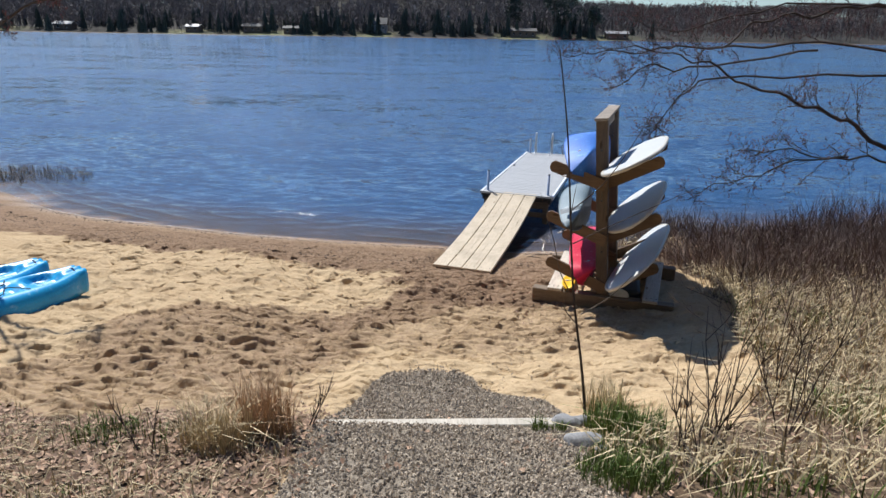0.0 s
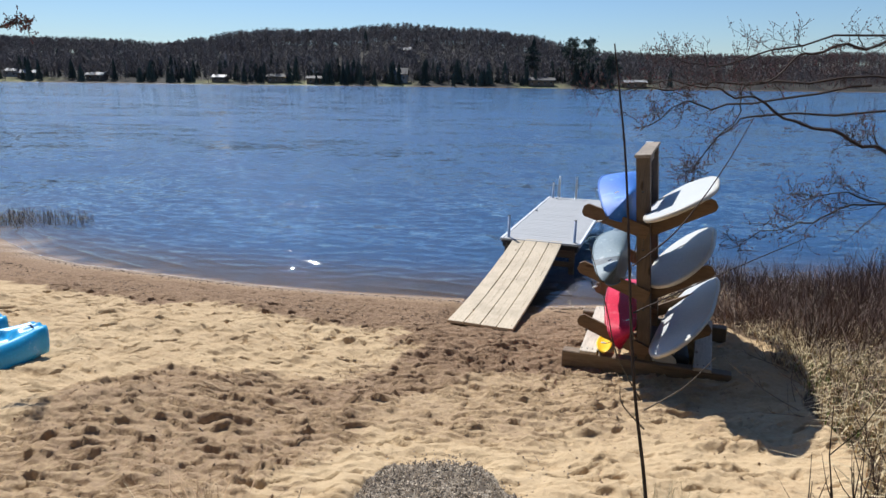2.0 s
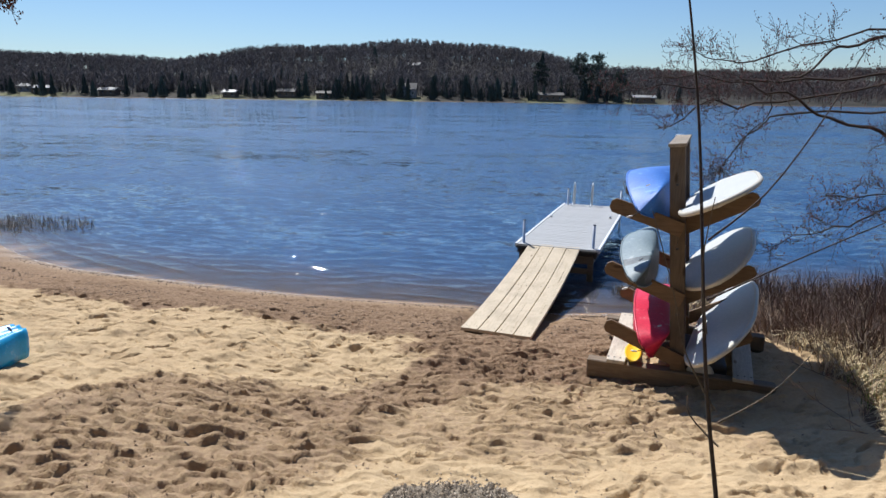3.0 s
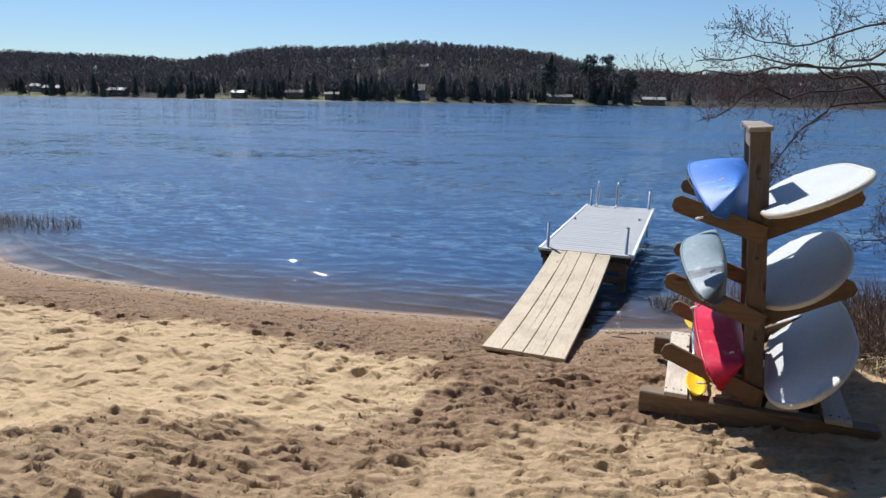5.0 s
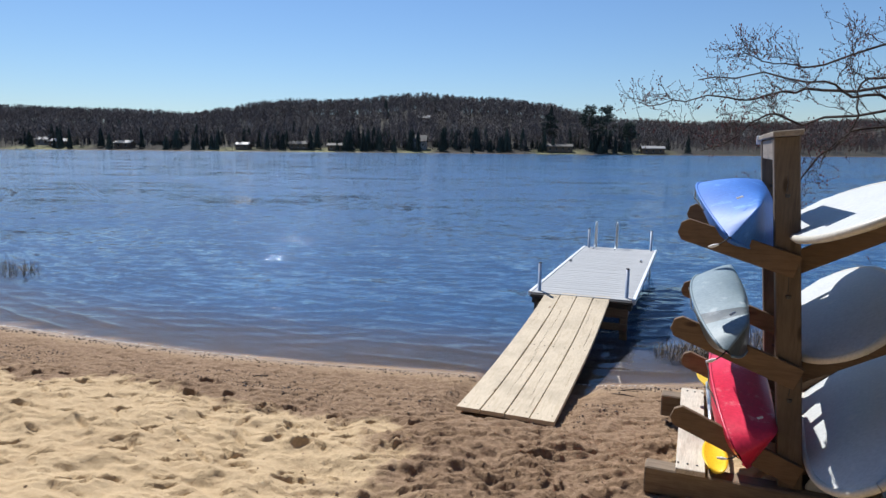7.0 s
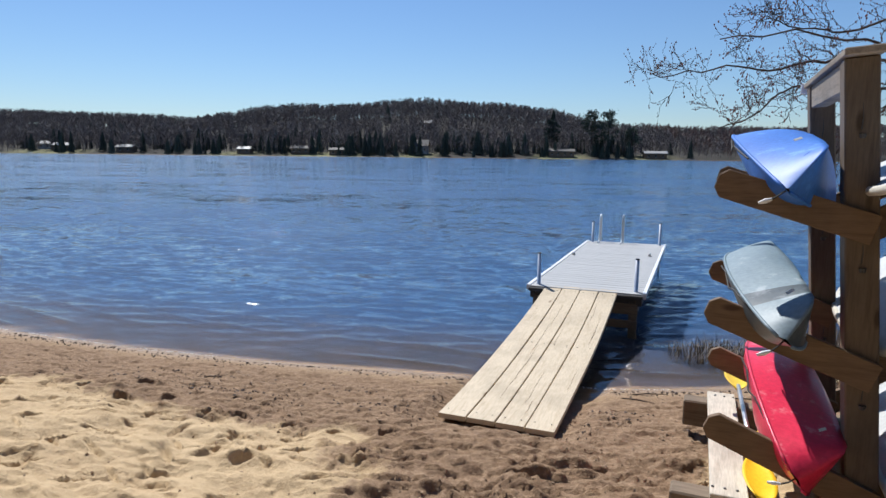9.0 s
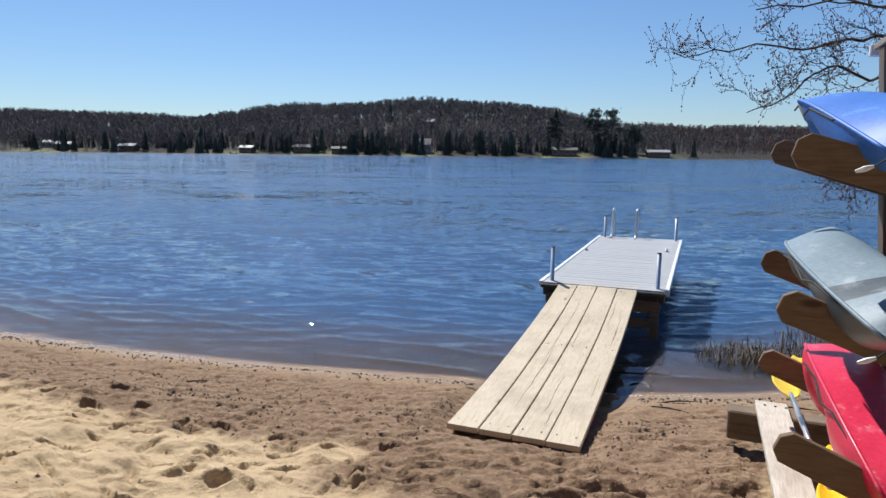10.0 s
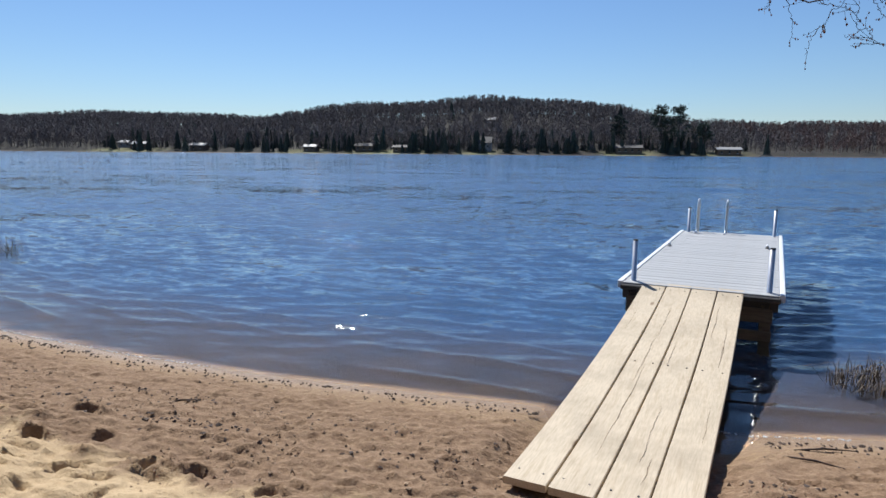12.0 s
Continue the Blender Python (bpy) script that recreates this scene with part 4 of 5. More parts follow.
def white_pine(x, y, h, seed):
    """A tall pine: bare trunk below, ragged flat clumps above."""
    r = np.random.default_rng(seed)
    t = thing("pine_tree", pose(x, y, float(land(x, y))), "tall dark pine with ragged crown on the far shore", "pine tree")
    part("trunk", tube_bm([(0, 0, -0.3), (0.2, 0, h * 0.5), (0, 0, h * 0.96)], [0.35, 0.25, 0.06], 6), M_TWIG, t)
    bm = bmesh.new()
    for k in range(54):
        f = r.random() ** 0.8
        z = h * (0.32 + 0.66 * f)
        reach = h * (0.26 * (1 - f) ** 0.6 + 0.05) * r.uniform(0.3, 1.0)
        a = r.uniform(0, 6.283)
        c = Vector((math.cos(a) * reach, math.sin(a) * reach, z))
        for _ in range(26):
            p = c + Vector((r.normal(0, 0.85), r.normal(0, 0.85), r.normal(0, 0.38)))
            q = [bm.verts.new(p + Vector(tuple(r.normal(0, 0.42, 3)))) for _ in range(3)]
            bm.faces.new(q)
    part("crown", bm, M_SPRUCE, t)


white_pine(60.5, 361, 24.5, 5)
white_pine(52, 363, 24.5, 6)
white_pine(32, 372, 19, 8)
white_pine(74, 368, 15, 9)


def house(x, y, w, d, h, roof_h, wall_mat, roof_mat, label, nwin):
    z = float(land(x, y)) - 0.3
    t = thing("house", pose(x, y, z), label, "house")
    part("wall", box_bm((w, d, h + 0.3), (0, 0, (h + 0.3) / 2), bevel=0), wall_mat, t)
    bm = bmesh.new()
    e = 0.6
    prof = [(-d / 2 - e, h + 0.1), (0, h + roof_h), (d / 2 + e, h + 0.1), (d / 2 + e, h + 0.4), (0, h + roof_h + 0.3), (-d / 2 - e, h + 0.4)]
    a = [bm.verts.new((-w / 2 - e, b, c)) for b, c in prof]
    b2 = [bm.verts.new((w / 2 + e, b, c)) for b, c in prof]
    bm.faces.new(a)
    bm.faces.new(b2[::-1])
    for q in range(6):
        bm.faces.new((a[q], a[(q + 1) % 6], b2[(q + 1) % 6], b2[q]))
    part("roof", bm, roof_mat, t)
    for k in range(nwin):
        win = part("window", box_bm((0.9, 0.12, 1.1), (-w / 2 + (k + 0.5) * w / nwin, -d / 2 - 0.03, 0.3 + h * 0.55), bevel=0), M_PANE, t)
        part("frame", box_bm((1.1, 0.06, 0.09), (-w / 2 + (k + 0.5) * w / nwin, -d / 2 - 0.05, 0.3 + h * 0.55 - 0.62), bevel=0), M_TRIM, win)
    return t


house(84, 357, 11, 6, 2.6, 1.3, M_SIDING, M_ROOF, "brown lakeside boathouse with pale low roof", 3)
house(36, 360, 13, 7, 2.8, 1.5, M_SIDING, M_DROOF, "brown lakeside cottage with dark roof", 4)
house(-40, 366, 9, 8, 4.2, 3.4, M_GREYSIDE, M_DROOF, "grey two-storey lake house among spruces", 3)
house(-105, 362, 10, 7, 2.7, 1.6, M_SIDING, M_DROOF, "low brown cottage on the far shore", 3)
house(-136, 360, 7, 6, 2.4, 1.4, M_SIDING, M_ROOF, "small cottage with pale roof on the far shore", 2)
house(-245, 366, 10, 7, 2.7, 1.6, M_SIDING, M_ROOF, "cottage with pale roof far along the shore", 3)
house(-259, 376, 12, 7, 3.0, 1.6, M_GREYSIDE, M_ROOF, "grey cottage with pale roof above the shore", 3)
house(-84, 359, 8, 6, 2.5, 1.4, M_SIDING, M_DROOF, "dark cottage by the water", 2)
house(-205, 362, 9, 6, 2.5, 1.5, M_SIDING, M_ROOF, "cottage half hidden by far trees", 2)
house(-46, 470, 9, 7, 3.0, 2.0, M_SIDING, M_ROOF, "cottage high on the wooded hill", 2)
for x, w in ((-80, 6), (-257, 8), (-140, 4), (20, 6), (66, 7), (-60, 5), (100, 6)):
    t = thing("far_jetty", pose(x, 350.5, WATER), "small pale jetty on the far shore", "jetty", "far jetties")
    part("deck", box_bm((w, 2.0, 0.15), (0, 0, 0.45), bevel=0), M_ROOF, t)
    for sx in (-w / 2 + 0.3, w / 2 - 0.3):
        part("pile", tube_bm([(sx, -0.5, -1.5), (sx, -0.5, 0.38)], 0.12, 6), M_TWIG, t)


# ---- plants ----
def blades(pts, height, width, mat_index, lean=0.35, r=None, droop=0.25):
    """Grass blades: two triangles up and one at the tip, from roots pts."""
    n = len(pts)
    h = height * r.uniform(0.55, 1.15, n)
    a = r.uniform(0, 6.283, n)
    d = np.stack([np.cos(a), np.sin(a), np.zeros(n)], 1)
    s = np.stack([-np.sin(a + r.uniform(-1, 1, n)), np.cos(a), np.zeros(n)], 1) * (width * r.uniform(0.6, 1.2, n))[:, None]
    l = (np.abs(r.normal(0, lean, n)) * h)[:, None]
    up = np.array([0, 0, 1.0])
    mid = pts + d * l * 0.4 + up * (h * 0.6)[:, None]
    tip = pts + d * l * 1.2 + up * (h * (1 - droop * np.minimum(1, np.abs(l[:, 0] / h))))[:, None]
    t1 = np.stack([pts - s, pts + s, mid + s * 0.7], 1)
    t2 = np.stack([pts - s, mid + s * 0.7, mid - s * 0.7], 1)
    t3 = np.stack([mid - s * 0.7, mid + s * 0.7, tip], 1)
    tri = np.stack([t1, t2, t3], 1).reshape(-1, 3, 3)
    return (tri, mat_index)


def scatter(n, x0, x1, y0, y1, r, keep):
    x, y = r.uniform(x0, x1, n), r.uniform(y0, y1, n)
    k = r.random(n) < keep(x, y)
    x, y = x[k], y[k]
    return np.stack([x, y, land(x, y) - 0.01], 1)


pr = np.random.default_rng(5)
soil_only = lambda x, y: soil_at(x, y) * (gravel_at(x, y) < 0.3)
right_side = lambda x, y: soil_only(x, y) * (x > 0.9)
left_side = lambda x, y: soil_only(x, y) * (x < -0.5)
sets = [
    blades(scatter(15000, 1.0, 6.5, 3.2, 9.5, pr, lambda x, y: right_side(x, y) * (0.35 + 0.65 * (F1(x * 1.3, y * 1.3) > 0.45))), 0.26, 0.0065, 0, 0.9, pr, 0.8),
    blades(scatter(9000, 2.4, 7.5, 4.5, 11.5, pr, lambda x, y: right_side(x, y) * (F2(x, y) > 0.4)), 0.30, 0.0065, 0, 0.9, pr, 0.6),
    blades(scatter(8000, 0.9, 4.5, 2.8, 8.0, pr, lambda x, y: right_side(x, y) * (F3(x * 1.6, y * 1.6) > 0.52)), 0.17, 0.005, 1, 0.4, pr),
    blades(scatter(2600, 2.0, 8.0, 5.0, 12.0, pr, lambda x, y: right_side(x, y)), 0.30, 0.004, 2, 0.7, pr),
    blades(scatter(6500, -5.5, -0.6, 2.6, 4.7, pr, lambda x, y: left_side(x, y) * (0.25 + 0.75 * (F1(x * 1.7, y * 1.7) > 0.5))), 0.13, 0.0035, 0, 1.1, pr, 0.9),
    blades(scatter(2600, -5.5, -0.6, 2.6, 4.6, pr, lambda x, y: left_side(x, y) * (F3(x * 1.9, y * 1.9) > 0.58)), 0.13, 0.004, 1, 0.35, pr),
    blades(scatter(1500, -8.5, -4.0, 2.0, 4.8, pr, left_side), 0.3, 0.005, 0, 0.6, pr),
]
joined("dry_grass", sets, [M_STRAW, M_GREEN, M_RUSTGRASS], "tangled dry straw grass with fresh green tufts", "grass")


def tuft(name, x, y, n, spread_r, h, mat, label, lean=0.35):
    a, q = pr.uniform(0, 6.283, n), spread_r * pr.random(n) ** 0.6
    px, py = x + q * np.cos(a), y + q * np.sin(a)
    pts = np.stack([px, py, land(px, py) - 0.01], 1)
    joined(name, [blades(pts, h, 0.0035, 0, lean, pr)], [mat], label, "grass tuft", kind="")


tuft("grass_tuft", -0.92, 3.80, 420, 0.17, 0.46, M_RUSTGRASS, "russet dry grass clump beside the gravel path", 0.5)
tuft("grass_tuft", -1.15, 3.6, 380, 0.2, 0.34, M_STRAW, "pale straw grass clump above the beach", 0.5)
tuft("grass_tuft", 1.36, 4.05, 620, 0.26, 0.22, M_GREEN, "fresh green grass clump beside the sapling", 0.35)
tuft("grass_tuft", 1.15, 3.30, 700, 0.26, 0.17, M_GREEN, "low bright green grass beside the path", 0.3)
tuft("grass_tuft", 0.80, 4.02, 90, 0.06, 0.12, M_GREEN, "small green tuft against the path timber", 0.35)
tuft("grass_tuft", 0.93, 4.0, 60, 0.05, 0.10, M_GREEN, "tiny green tuft against the path timber", 0.35)
tuft("grass_tuft", 1.32, 4.45, 160, 0.14, 0.36, M_STRAW, "dry stalks around the sapling's foot", 0.35)
tuft("grass_tuft", -1.9, 3.75, 160, 0.22, 0.16, M_GREEN, "green grass clump among fallen leaves", 0.4)

# fallen leaves
lv = []
for n, x0, x1, y0, y1 in ((6500, -5.0, -0.5, 2.5, 4.5), (3600, 1.0, 6.0, 3.0, 9.0), (260, -0.7, 1.2, 2.6, 4.6)):
    p = scatter(n, x0, x1, y0, y1, pr, lambda x, y: np.maximum(soil_at(x, y), 0.25 * (np.abs(x) < 1.2)))
    m = len(p)
    a, s = pr.uniform(0, 6.283, m), pr.uniform(0.012, 0.032, m)
    u = np.stack([np.cos(a), np.sin(a), pr.normal(0, 0.35, m)], 1) * s[:, None]
    v = np.stack([-np.sin(a), np.cos(a), pr.normal(0, 0.35, m)], 1) * (s * pr.uniform(0.5, 0.8, m))[:, None]
    c = p + np.array([0, 0, 0.022])
    fold = np.array([0, 0, 0.006])
    lv.append((np.concatenate([np.stack([c - u, c + v + fold, c + u], 1), np.stack([c - u, c + u, c - v + fold], 1)]), 0))
joined("fallen_leaves", lv, [M_LITTER], "brown curled leaves lying on the bank", "leaf litter")


def stems(bm, root, height, n, spread_r, r, rad=0.0035, fork=2, lean=0.25):
    for _ in range(n):
        a = r.uniform(0, 6.283)
        base = Vector(root) + Vector((math.cos(a), math.sin(a), 0)) * spread_r * r.random()
        base.z = float(land(base.x, base.y)) - 0.02
        d = Vector((math.cos(a) * lean * r.random(), math.sin(a) * lean * r.random(), 1)).normalized()
        h = height * r.uniform(0.55, 1.1)
        pts = [base]
        for k in range(4):
            d = (d + Vector(tuple(r.normal(0, 0.09, 3)))).normalized()
            pts.append(pts[-1] + d * h / 4)
        tube(bm, pts, [rad, rad * 0.85, rad * 0.7, rad * 0.5, rad * 0.25], 3, cap=False)
        for _ in range(fork):
            k = r.integers(1, 4)
            dd = (d + Vector(tuple(r.normal(0, 0.45, 3)))).normalized()
            l = h * r.uniform(0.15, 0.4)
            q = pts[k]
            tube(bm, [q, q + dd * l * 0.5, q + (dd + Vector((0, 0, 0.25))) * l], [rad * 0.5, rad * 0.4, rad * 0.15], 3, cap=False)


# brush along the bank
bm = bmesh.new()
br = np.random.default_rng(9)
for _ in range(1500):
    x, y = br.uniform(2.9, 9.0), br.uniform(6.2, 13.0)
    if y > float(shore_y(x)) + 0.35 or y < 8.9 - 0.75 * (x - 3.2) or float(soil_at(x, y)) < 0.5:
        continue
    tall = (0.85 if br.random() < 0.6 else 0.55) * (0.40 + 0.75 * float(F3(x * 1.1, y * 0.8))) * (0.72 + 0.10 * (x - 3.0))
    stems(bm, (x, y, 0), tall, 6, 0.25, br, 0.0045, 4, 0.5 if br.random() < 0.5 else 2.0)
ob = part("brush", bm, M_BUSH)
tagged(ob, "dense leafless reddish brush on the lake bank", "brush", kind="stuff")
bm = bmesh.new()
for _ in range(260):
    x, y = br.uniform(2.9, 7.5), br.uniform(5.6, 9.5)
    if float(soil_at(x, y)) > 0.6:
        stems(bm, (x, y, 0), 0.42, 4, 0.18, br, 0.0035, 3, 1.6)
tagged(part("brush", bm, M_BUSH), "thin tangled leafless stems over dry grass", "brush", kind="stuff")


bm = bmesh.new()
for _ in range(170):
    x, y = br.uniform(3.3, 8.0), br.uniform(6.4, 12.0)
    if float(soil_at(x, y)) > 0.6 and y < float(shore_y(x)):
        stems(bm, (x, y, 0), 0.75, 3, 0.2, br, 0.0055, 4, 2.4)
tagged(part("brush", bm, M_PALETWIG), "pale dead stems arching through the dark brush", "brush", kind="stuff")


def shrub(x, y, height, n, label, mat=None):
    bm = bmesh.new()
    stems(bm, (x, y, 0), height, n, 0.10, br, 0.006, 7, 0.55)
    tagged(part("shrub", bm, mat or M_TWIG), label, "shrub")


shrub(1.82, 3.85, 1.05, 7, "leafless brown shrub with thin upright stems")
shrub(1.60, 3.6, 0.7, 5, "small leafless shrub beside the sand")
shrub(2.42, 4.05, 1.0, 5, "thin leafless shrub in dry grass")
shrub(2.95, 5.2, 0.8, 6, "leafless twiggy shrub at the sand's edge")
shrub(-0.78, 4.0, 0.45, 2, "two dry stalks beside the path")
shrub(-1.48, 3.45, 0.4, 2, "bare dark stalks among dry grass")
shrub(3.9, 8.1, 1.0, 6, "taller leafless shrub on the bank")

# reeds standing in the water
for name, x, y, rx, ry, n, h in (("reeds", 2.95, 12.35, 0.62, 0.33, 520, 0.34), ("reeds", -10.7, 16.5, 1.9, 0.8, 900, 0.40), ("reeds", 4.2, 12.8, 0.9, 0.5, 420, 0.5)):
    a, q = pr.uniform(0, 6.283, n), pr.random(n) ** 0.6
    px, py = x + rx * q * np.cos(a), y + ry * q * np.sin(a)
    pts = np.stack([px, py, np.full(n, WATER - 0.08)], 1)
    joined(name, [blades(pts, h, 0.005, 0, 0.75, pr, 0.7)], [M_REED], "brown dead reeds standing in shallow water", "reeds")


# ---- trees with bare limbs ----
def limb(bm, buds, pts, r0, r1, r, twigs=14, reach=0.9, level=0):
    line = smooth_line(pts, 5)
    n = len(line)
    sway = 0.16 if level == 0 else 0.05
    line = [p + Vector(tuple(r.normal(0, 0.010, 3))) + sway * min(1, i / 6) * Vector((0, noise.noise(p * 1.9 + Vector((5, 0, 0))), noise.noise(p * 2.3))) for i, p in enumerate(line)]
    tube(bm, line, [lerp(r0, r1, i / (n - 1)) for i in range(n)], 6 if level == 0 else 4)
    for _ in range(twigs):
        i = int(r.integers(n // 6, n))
        p = line[i]
        d = (line[min(i + 1, n - 1)] - line[max(i - 1, 0)]).normalized()
        d = (d * 0.8 + Vector(tuple(r.normal(0, 0.55, 3))) + Vector((0, 0, 0.12))).normalized()
        l = reach * r.uniform(0.35, 1.0) * (1.1 - 0.5 * i / n)
        q = [p]
        for k in range(3):
            d = (d + Vector(tuple(r.normal(0, 0.20, 3))) + Vector((0, 0, 0.05))).normalized()
            q.append(q[-1] + d * l / 3)
        rr = max(lerp(r0, r1, i / n) * 0.4, 0.0035)
        if level < 2:
            limb(bm, buds, q, rr, 0.0022, r, 5 if level == 0 else 3, reach * 0.52, level + 1)
        else:
            tube(bm, q, [rr * 0.8, rr * 0.6, rr * 0.5, 0.0012], 3, cap=False)
            for c in (q[-1], q[-2]):
                s = r.uniform(0.006, 0.012)
                vs = [buds.verts.new(c + Vector(o) * s) for o in ((1, 0, 0), (-1, 0, 0), (0, 1, 0), (0, -1, 0), (0, 0, 1.5), (0, 0, -1.5))]
                for f in ((0, 2, 4), (2, 1, 4), (1, 3, 4), (3, 0, 4), (2, 0, 5), (1, 2, 5), (3, 1, 5), (0, 3, 5)):
                    buds.faces.new([vs[k] for k in f])


def bare_tree(base, trunk, limbs, label, seed, twigs=13, reach=0.9):
    r = np.random.default_rng(seed)
    t = thing("bare_tree", pose(0, 0, 0), label, "tree")
    part("trunk", tube_bm(smooth_line(trunk, 6), [lerp(0.16, 0.07, i / (6 * (len(trunk) - 1))) for i in range(6 * (len(trunk) - 1) + 1)], 10), M_BARK, t, smooth=True)
    for pts, r0 in limbs:
        bm, buds = bmesh.new(), bmesh.new()
        limb(bm, buds, pts, r0, 0.006, r, twigs, reach)
        lb = part("limb", bm, M_TWIG, t)
        tagged(part("bud_cluster", buds, M_BUD, lb, "reddish swelling buds"), kind="stuff")
    return t


gz = float(land(9.0, 12.0))
bare_tree((9, 12), [(9.0, 12.0, gz - 0.2), (8.9, 12.05, 1.6), (9.0, 12.3, 3.2), (9.1, 12.6, 5.0), (9.0, 13.0, 7.0)], [
    ([(8.95, 12.1, 1.5), (7.71, 12.0, 2.06), (6.97, 12.0, 2.44), (5.95, 12.0, 2.76), (5.24, 12.0, 3.03), (4.43, 12.0, 3.39), (3.74, 12.0, 3.6), (2.6, 12.1, 3.52)], 0.042),
    ([(9.0, 12.4, 3.9), (7.37, 12.3, 4.35), (6.3, 12.3, 4.23), (5.48, 12.3, 4.08), (5.0, 12.3, 3.75), (4.52, 12.3, 3.47), (4.43, 12.3, 3.09), (4.06, 12.3, 2.5)], 0.030),
    ([(8.95, 12.15, 1.3), (7.9, 12.2, 1.73), (7.02, 12.2, 1.77), (6.21, 12.2, 1.85), (5.4, 12.2, 1.89)], 0.026),
    ([(7.3, 12.15, 1.78), (6.2, 12.1, 1.67), (5.54, 12.1, 1.4), (4.68, 12.1, 1.1)], 0.02),
    ([(9.0, 12.5, 3.4), (7.0, 13.2, 3.7), (4.8, 13.8, 3.56), (4.24, 13.8, 3.53), (3.73, 13.8, 3.5), (3.08, 13.8, 3.43), (2.3, 13.8, 3.45)], 0.026),
    ([(7.0, 13.2, 3.6), (4.84, 13.8, 3.17), (4.02, 13.8, 3.17), (3.64, 13.8, 3.0), (3.2, 13.8, 2.8)], 0.022),
    ([(9.05, 12.6, 4.2), (6.8, 13.3, 4.4), (4.65, 13.6, 3.96), (4.24, 13.6, 3.91), (3.7, 13.6, 4.05)], 0.022),
    ([(8.0, 12.6, 3.2), (5.19, 13.0, 3.06), (4.59, 13.0, 2.87), (4.22, 13.0, 2.35), (4.1, 13.0, 2.05)], 0.022),
], "leafless budding tree leaning over the lake", 31, 15, 0.95)
gz = float(land(-7.6, 8.6))
bare_tree((-7.6, 8.6), [(-7.6, 8.6, gz - 0.2), (-7.5, 8.6, 2.4), (-7.4, 8.6, 4.4), (-7.4, 8.7, 6.5)], [
    ([(-7.5, 8.6, 3.0), (-6.2, 8.4, 3.3), (-5.5, 8.3, 3.55), (-4.89, 8.3, 3.94), (-4.45, 8.3, 4.15)], 0.05),
    ([(-5.5, 8.3, 3.6), (-5.0, 7.9, 3.75), (-4.6, 7.5, 4.1)], 0.022),
], "leafless grey tree with a limb over the beach", 33, 4, 0.4)

# sapling beside the path
sap = thing("sapling", pose(1.14, 4.25, float(land(1.14, 4.25))), "slender leafless sapling beside the gravel path", "sapling")
sg = float(land(1.14, 4.25))
sl = [(0.015, 0, -0.05), (-0.055, 0, 1.72 - sg), (-0.16, 0, 2.32 - sg), (-0.24, 0.1, 3.21 - sg), (-0.32, 0.16, 3.75 - sg)]
part("stem", tube_bm(smooth_line(sl, 6), [lerp(0.0115, 0.003, i / 24) for i in range(25)], 7), M_TWIG, sap, smooth=True)
for q in ([(-0.09, 0, 2.10), (0.08, 0.0, 2.22), (0.22, 0.02, 2.37)], [(-0.11, 0, 2.15), (-0.24, 0, 2.38), (-0.30, 0, 2.60), (-0.40, 0, 2.9)], [(-0.20, 0, 2.80), (-0.02, 0, 2.97), (0.14, 0, 3.23), (0.25, 0.02, 3.45)],
          [(-0.18, 0, 2.58), (0.10, 0, 2.73), (0.56, 0.02, 2.95)], [(-0.08, 0, 2.0), (-0.18, 0.05, 2.1), (-0.20, 0.04, 2.2)], [(-0.17, 0, 2.45), (-0.20, 0.03, 2.7), (-0.18, 0.03, 2.95)]):
    pts = [(a, b, c - sg) for a, b, c in q]
    part("branch", tube_bm(smooth_line(pts, 4), [lerp(0.0042, 0.0015, i / (4 * (len(pts) - 1))) for i in range(4 * (len(pts) - 1) + 1)], 5), M_TWIG if q[0][2] > 2.5 else M_REED, sap)

# ---- path ----
step = thing("path_timber", pose(0.12, 4.09, 1.385, 0, 0, 2.5), "bleached square timber laid across the gravel path", "path timber")
part("timber", box_bm((1.60, 0.09, 0.07), (0, 0, -0.045), (0, -0.4, 0), bevel=0.008), M_PALE_Y, step)
part("broken_end", box_bm((0.16, 0.085, 0.04), (0.86, 0.01, -0.045), (0, 4, 3), bevel=0.012), M_BASE_X, step, "darker broken end")


def chip_shape(seed):
    """A crushed stone: a squashed, skewed octahedron."""
    r = np.random.default_rng(seed)
    v = np.array([(1, 0, 0), (-1, 0, 0), (0, 1, 0), (0, -1, 0), (0, 0, 0.8), (0, 0, -0.8)]) * r.uniform(0.55, 1.15, (6, 1)) + r.normal(0, 0.12, (6, 3))
    f = [(0, 2, 4), (2, 1, 4), (1, 3, 4), (3, 0, 4), (2, 0, 5), (1, 2, 5), (3, 1, 5), (0, 3, 5)]
    return v[np.array(f)]


chips = [chip_shape(60 + k) for k in range(8)]
gr = np.random.default_rng(12)
gx, gy = gr.uniform(-0.95, 1.3, 30000), 2.2 + 3.7 * gr.random(30000)
keep = gr.random(30000) < np.maximum(gravel_at(gx, gy), 0.02 * (gy < 5.9))
gx, gy = gx[keep], gy[keep]
gzz = land(gx, gy)
stones = []
for k in range(len(gx)):
    s = gr.uniform(0.006, 0.0145)
    stones.append((placed(chips[k % 8], gx[k], gy[k], gzz[k] + 0.011, s, gr.uniform(0, 6.28), gr.uniform(0.8, 1.3)), 0))
joined("gravel", stones, [M_STONE], "loose grey crushed gravel of the path", "gravel")


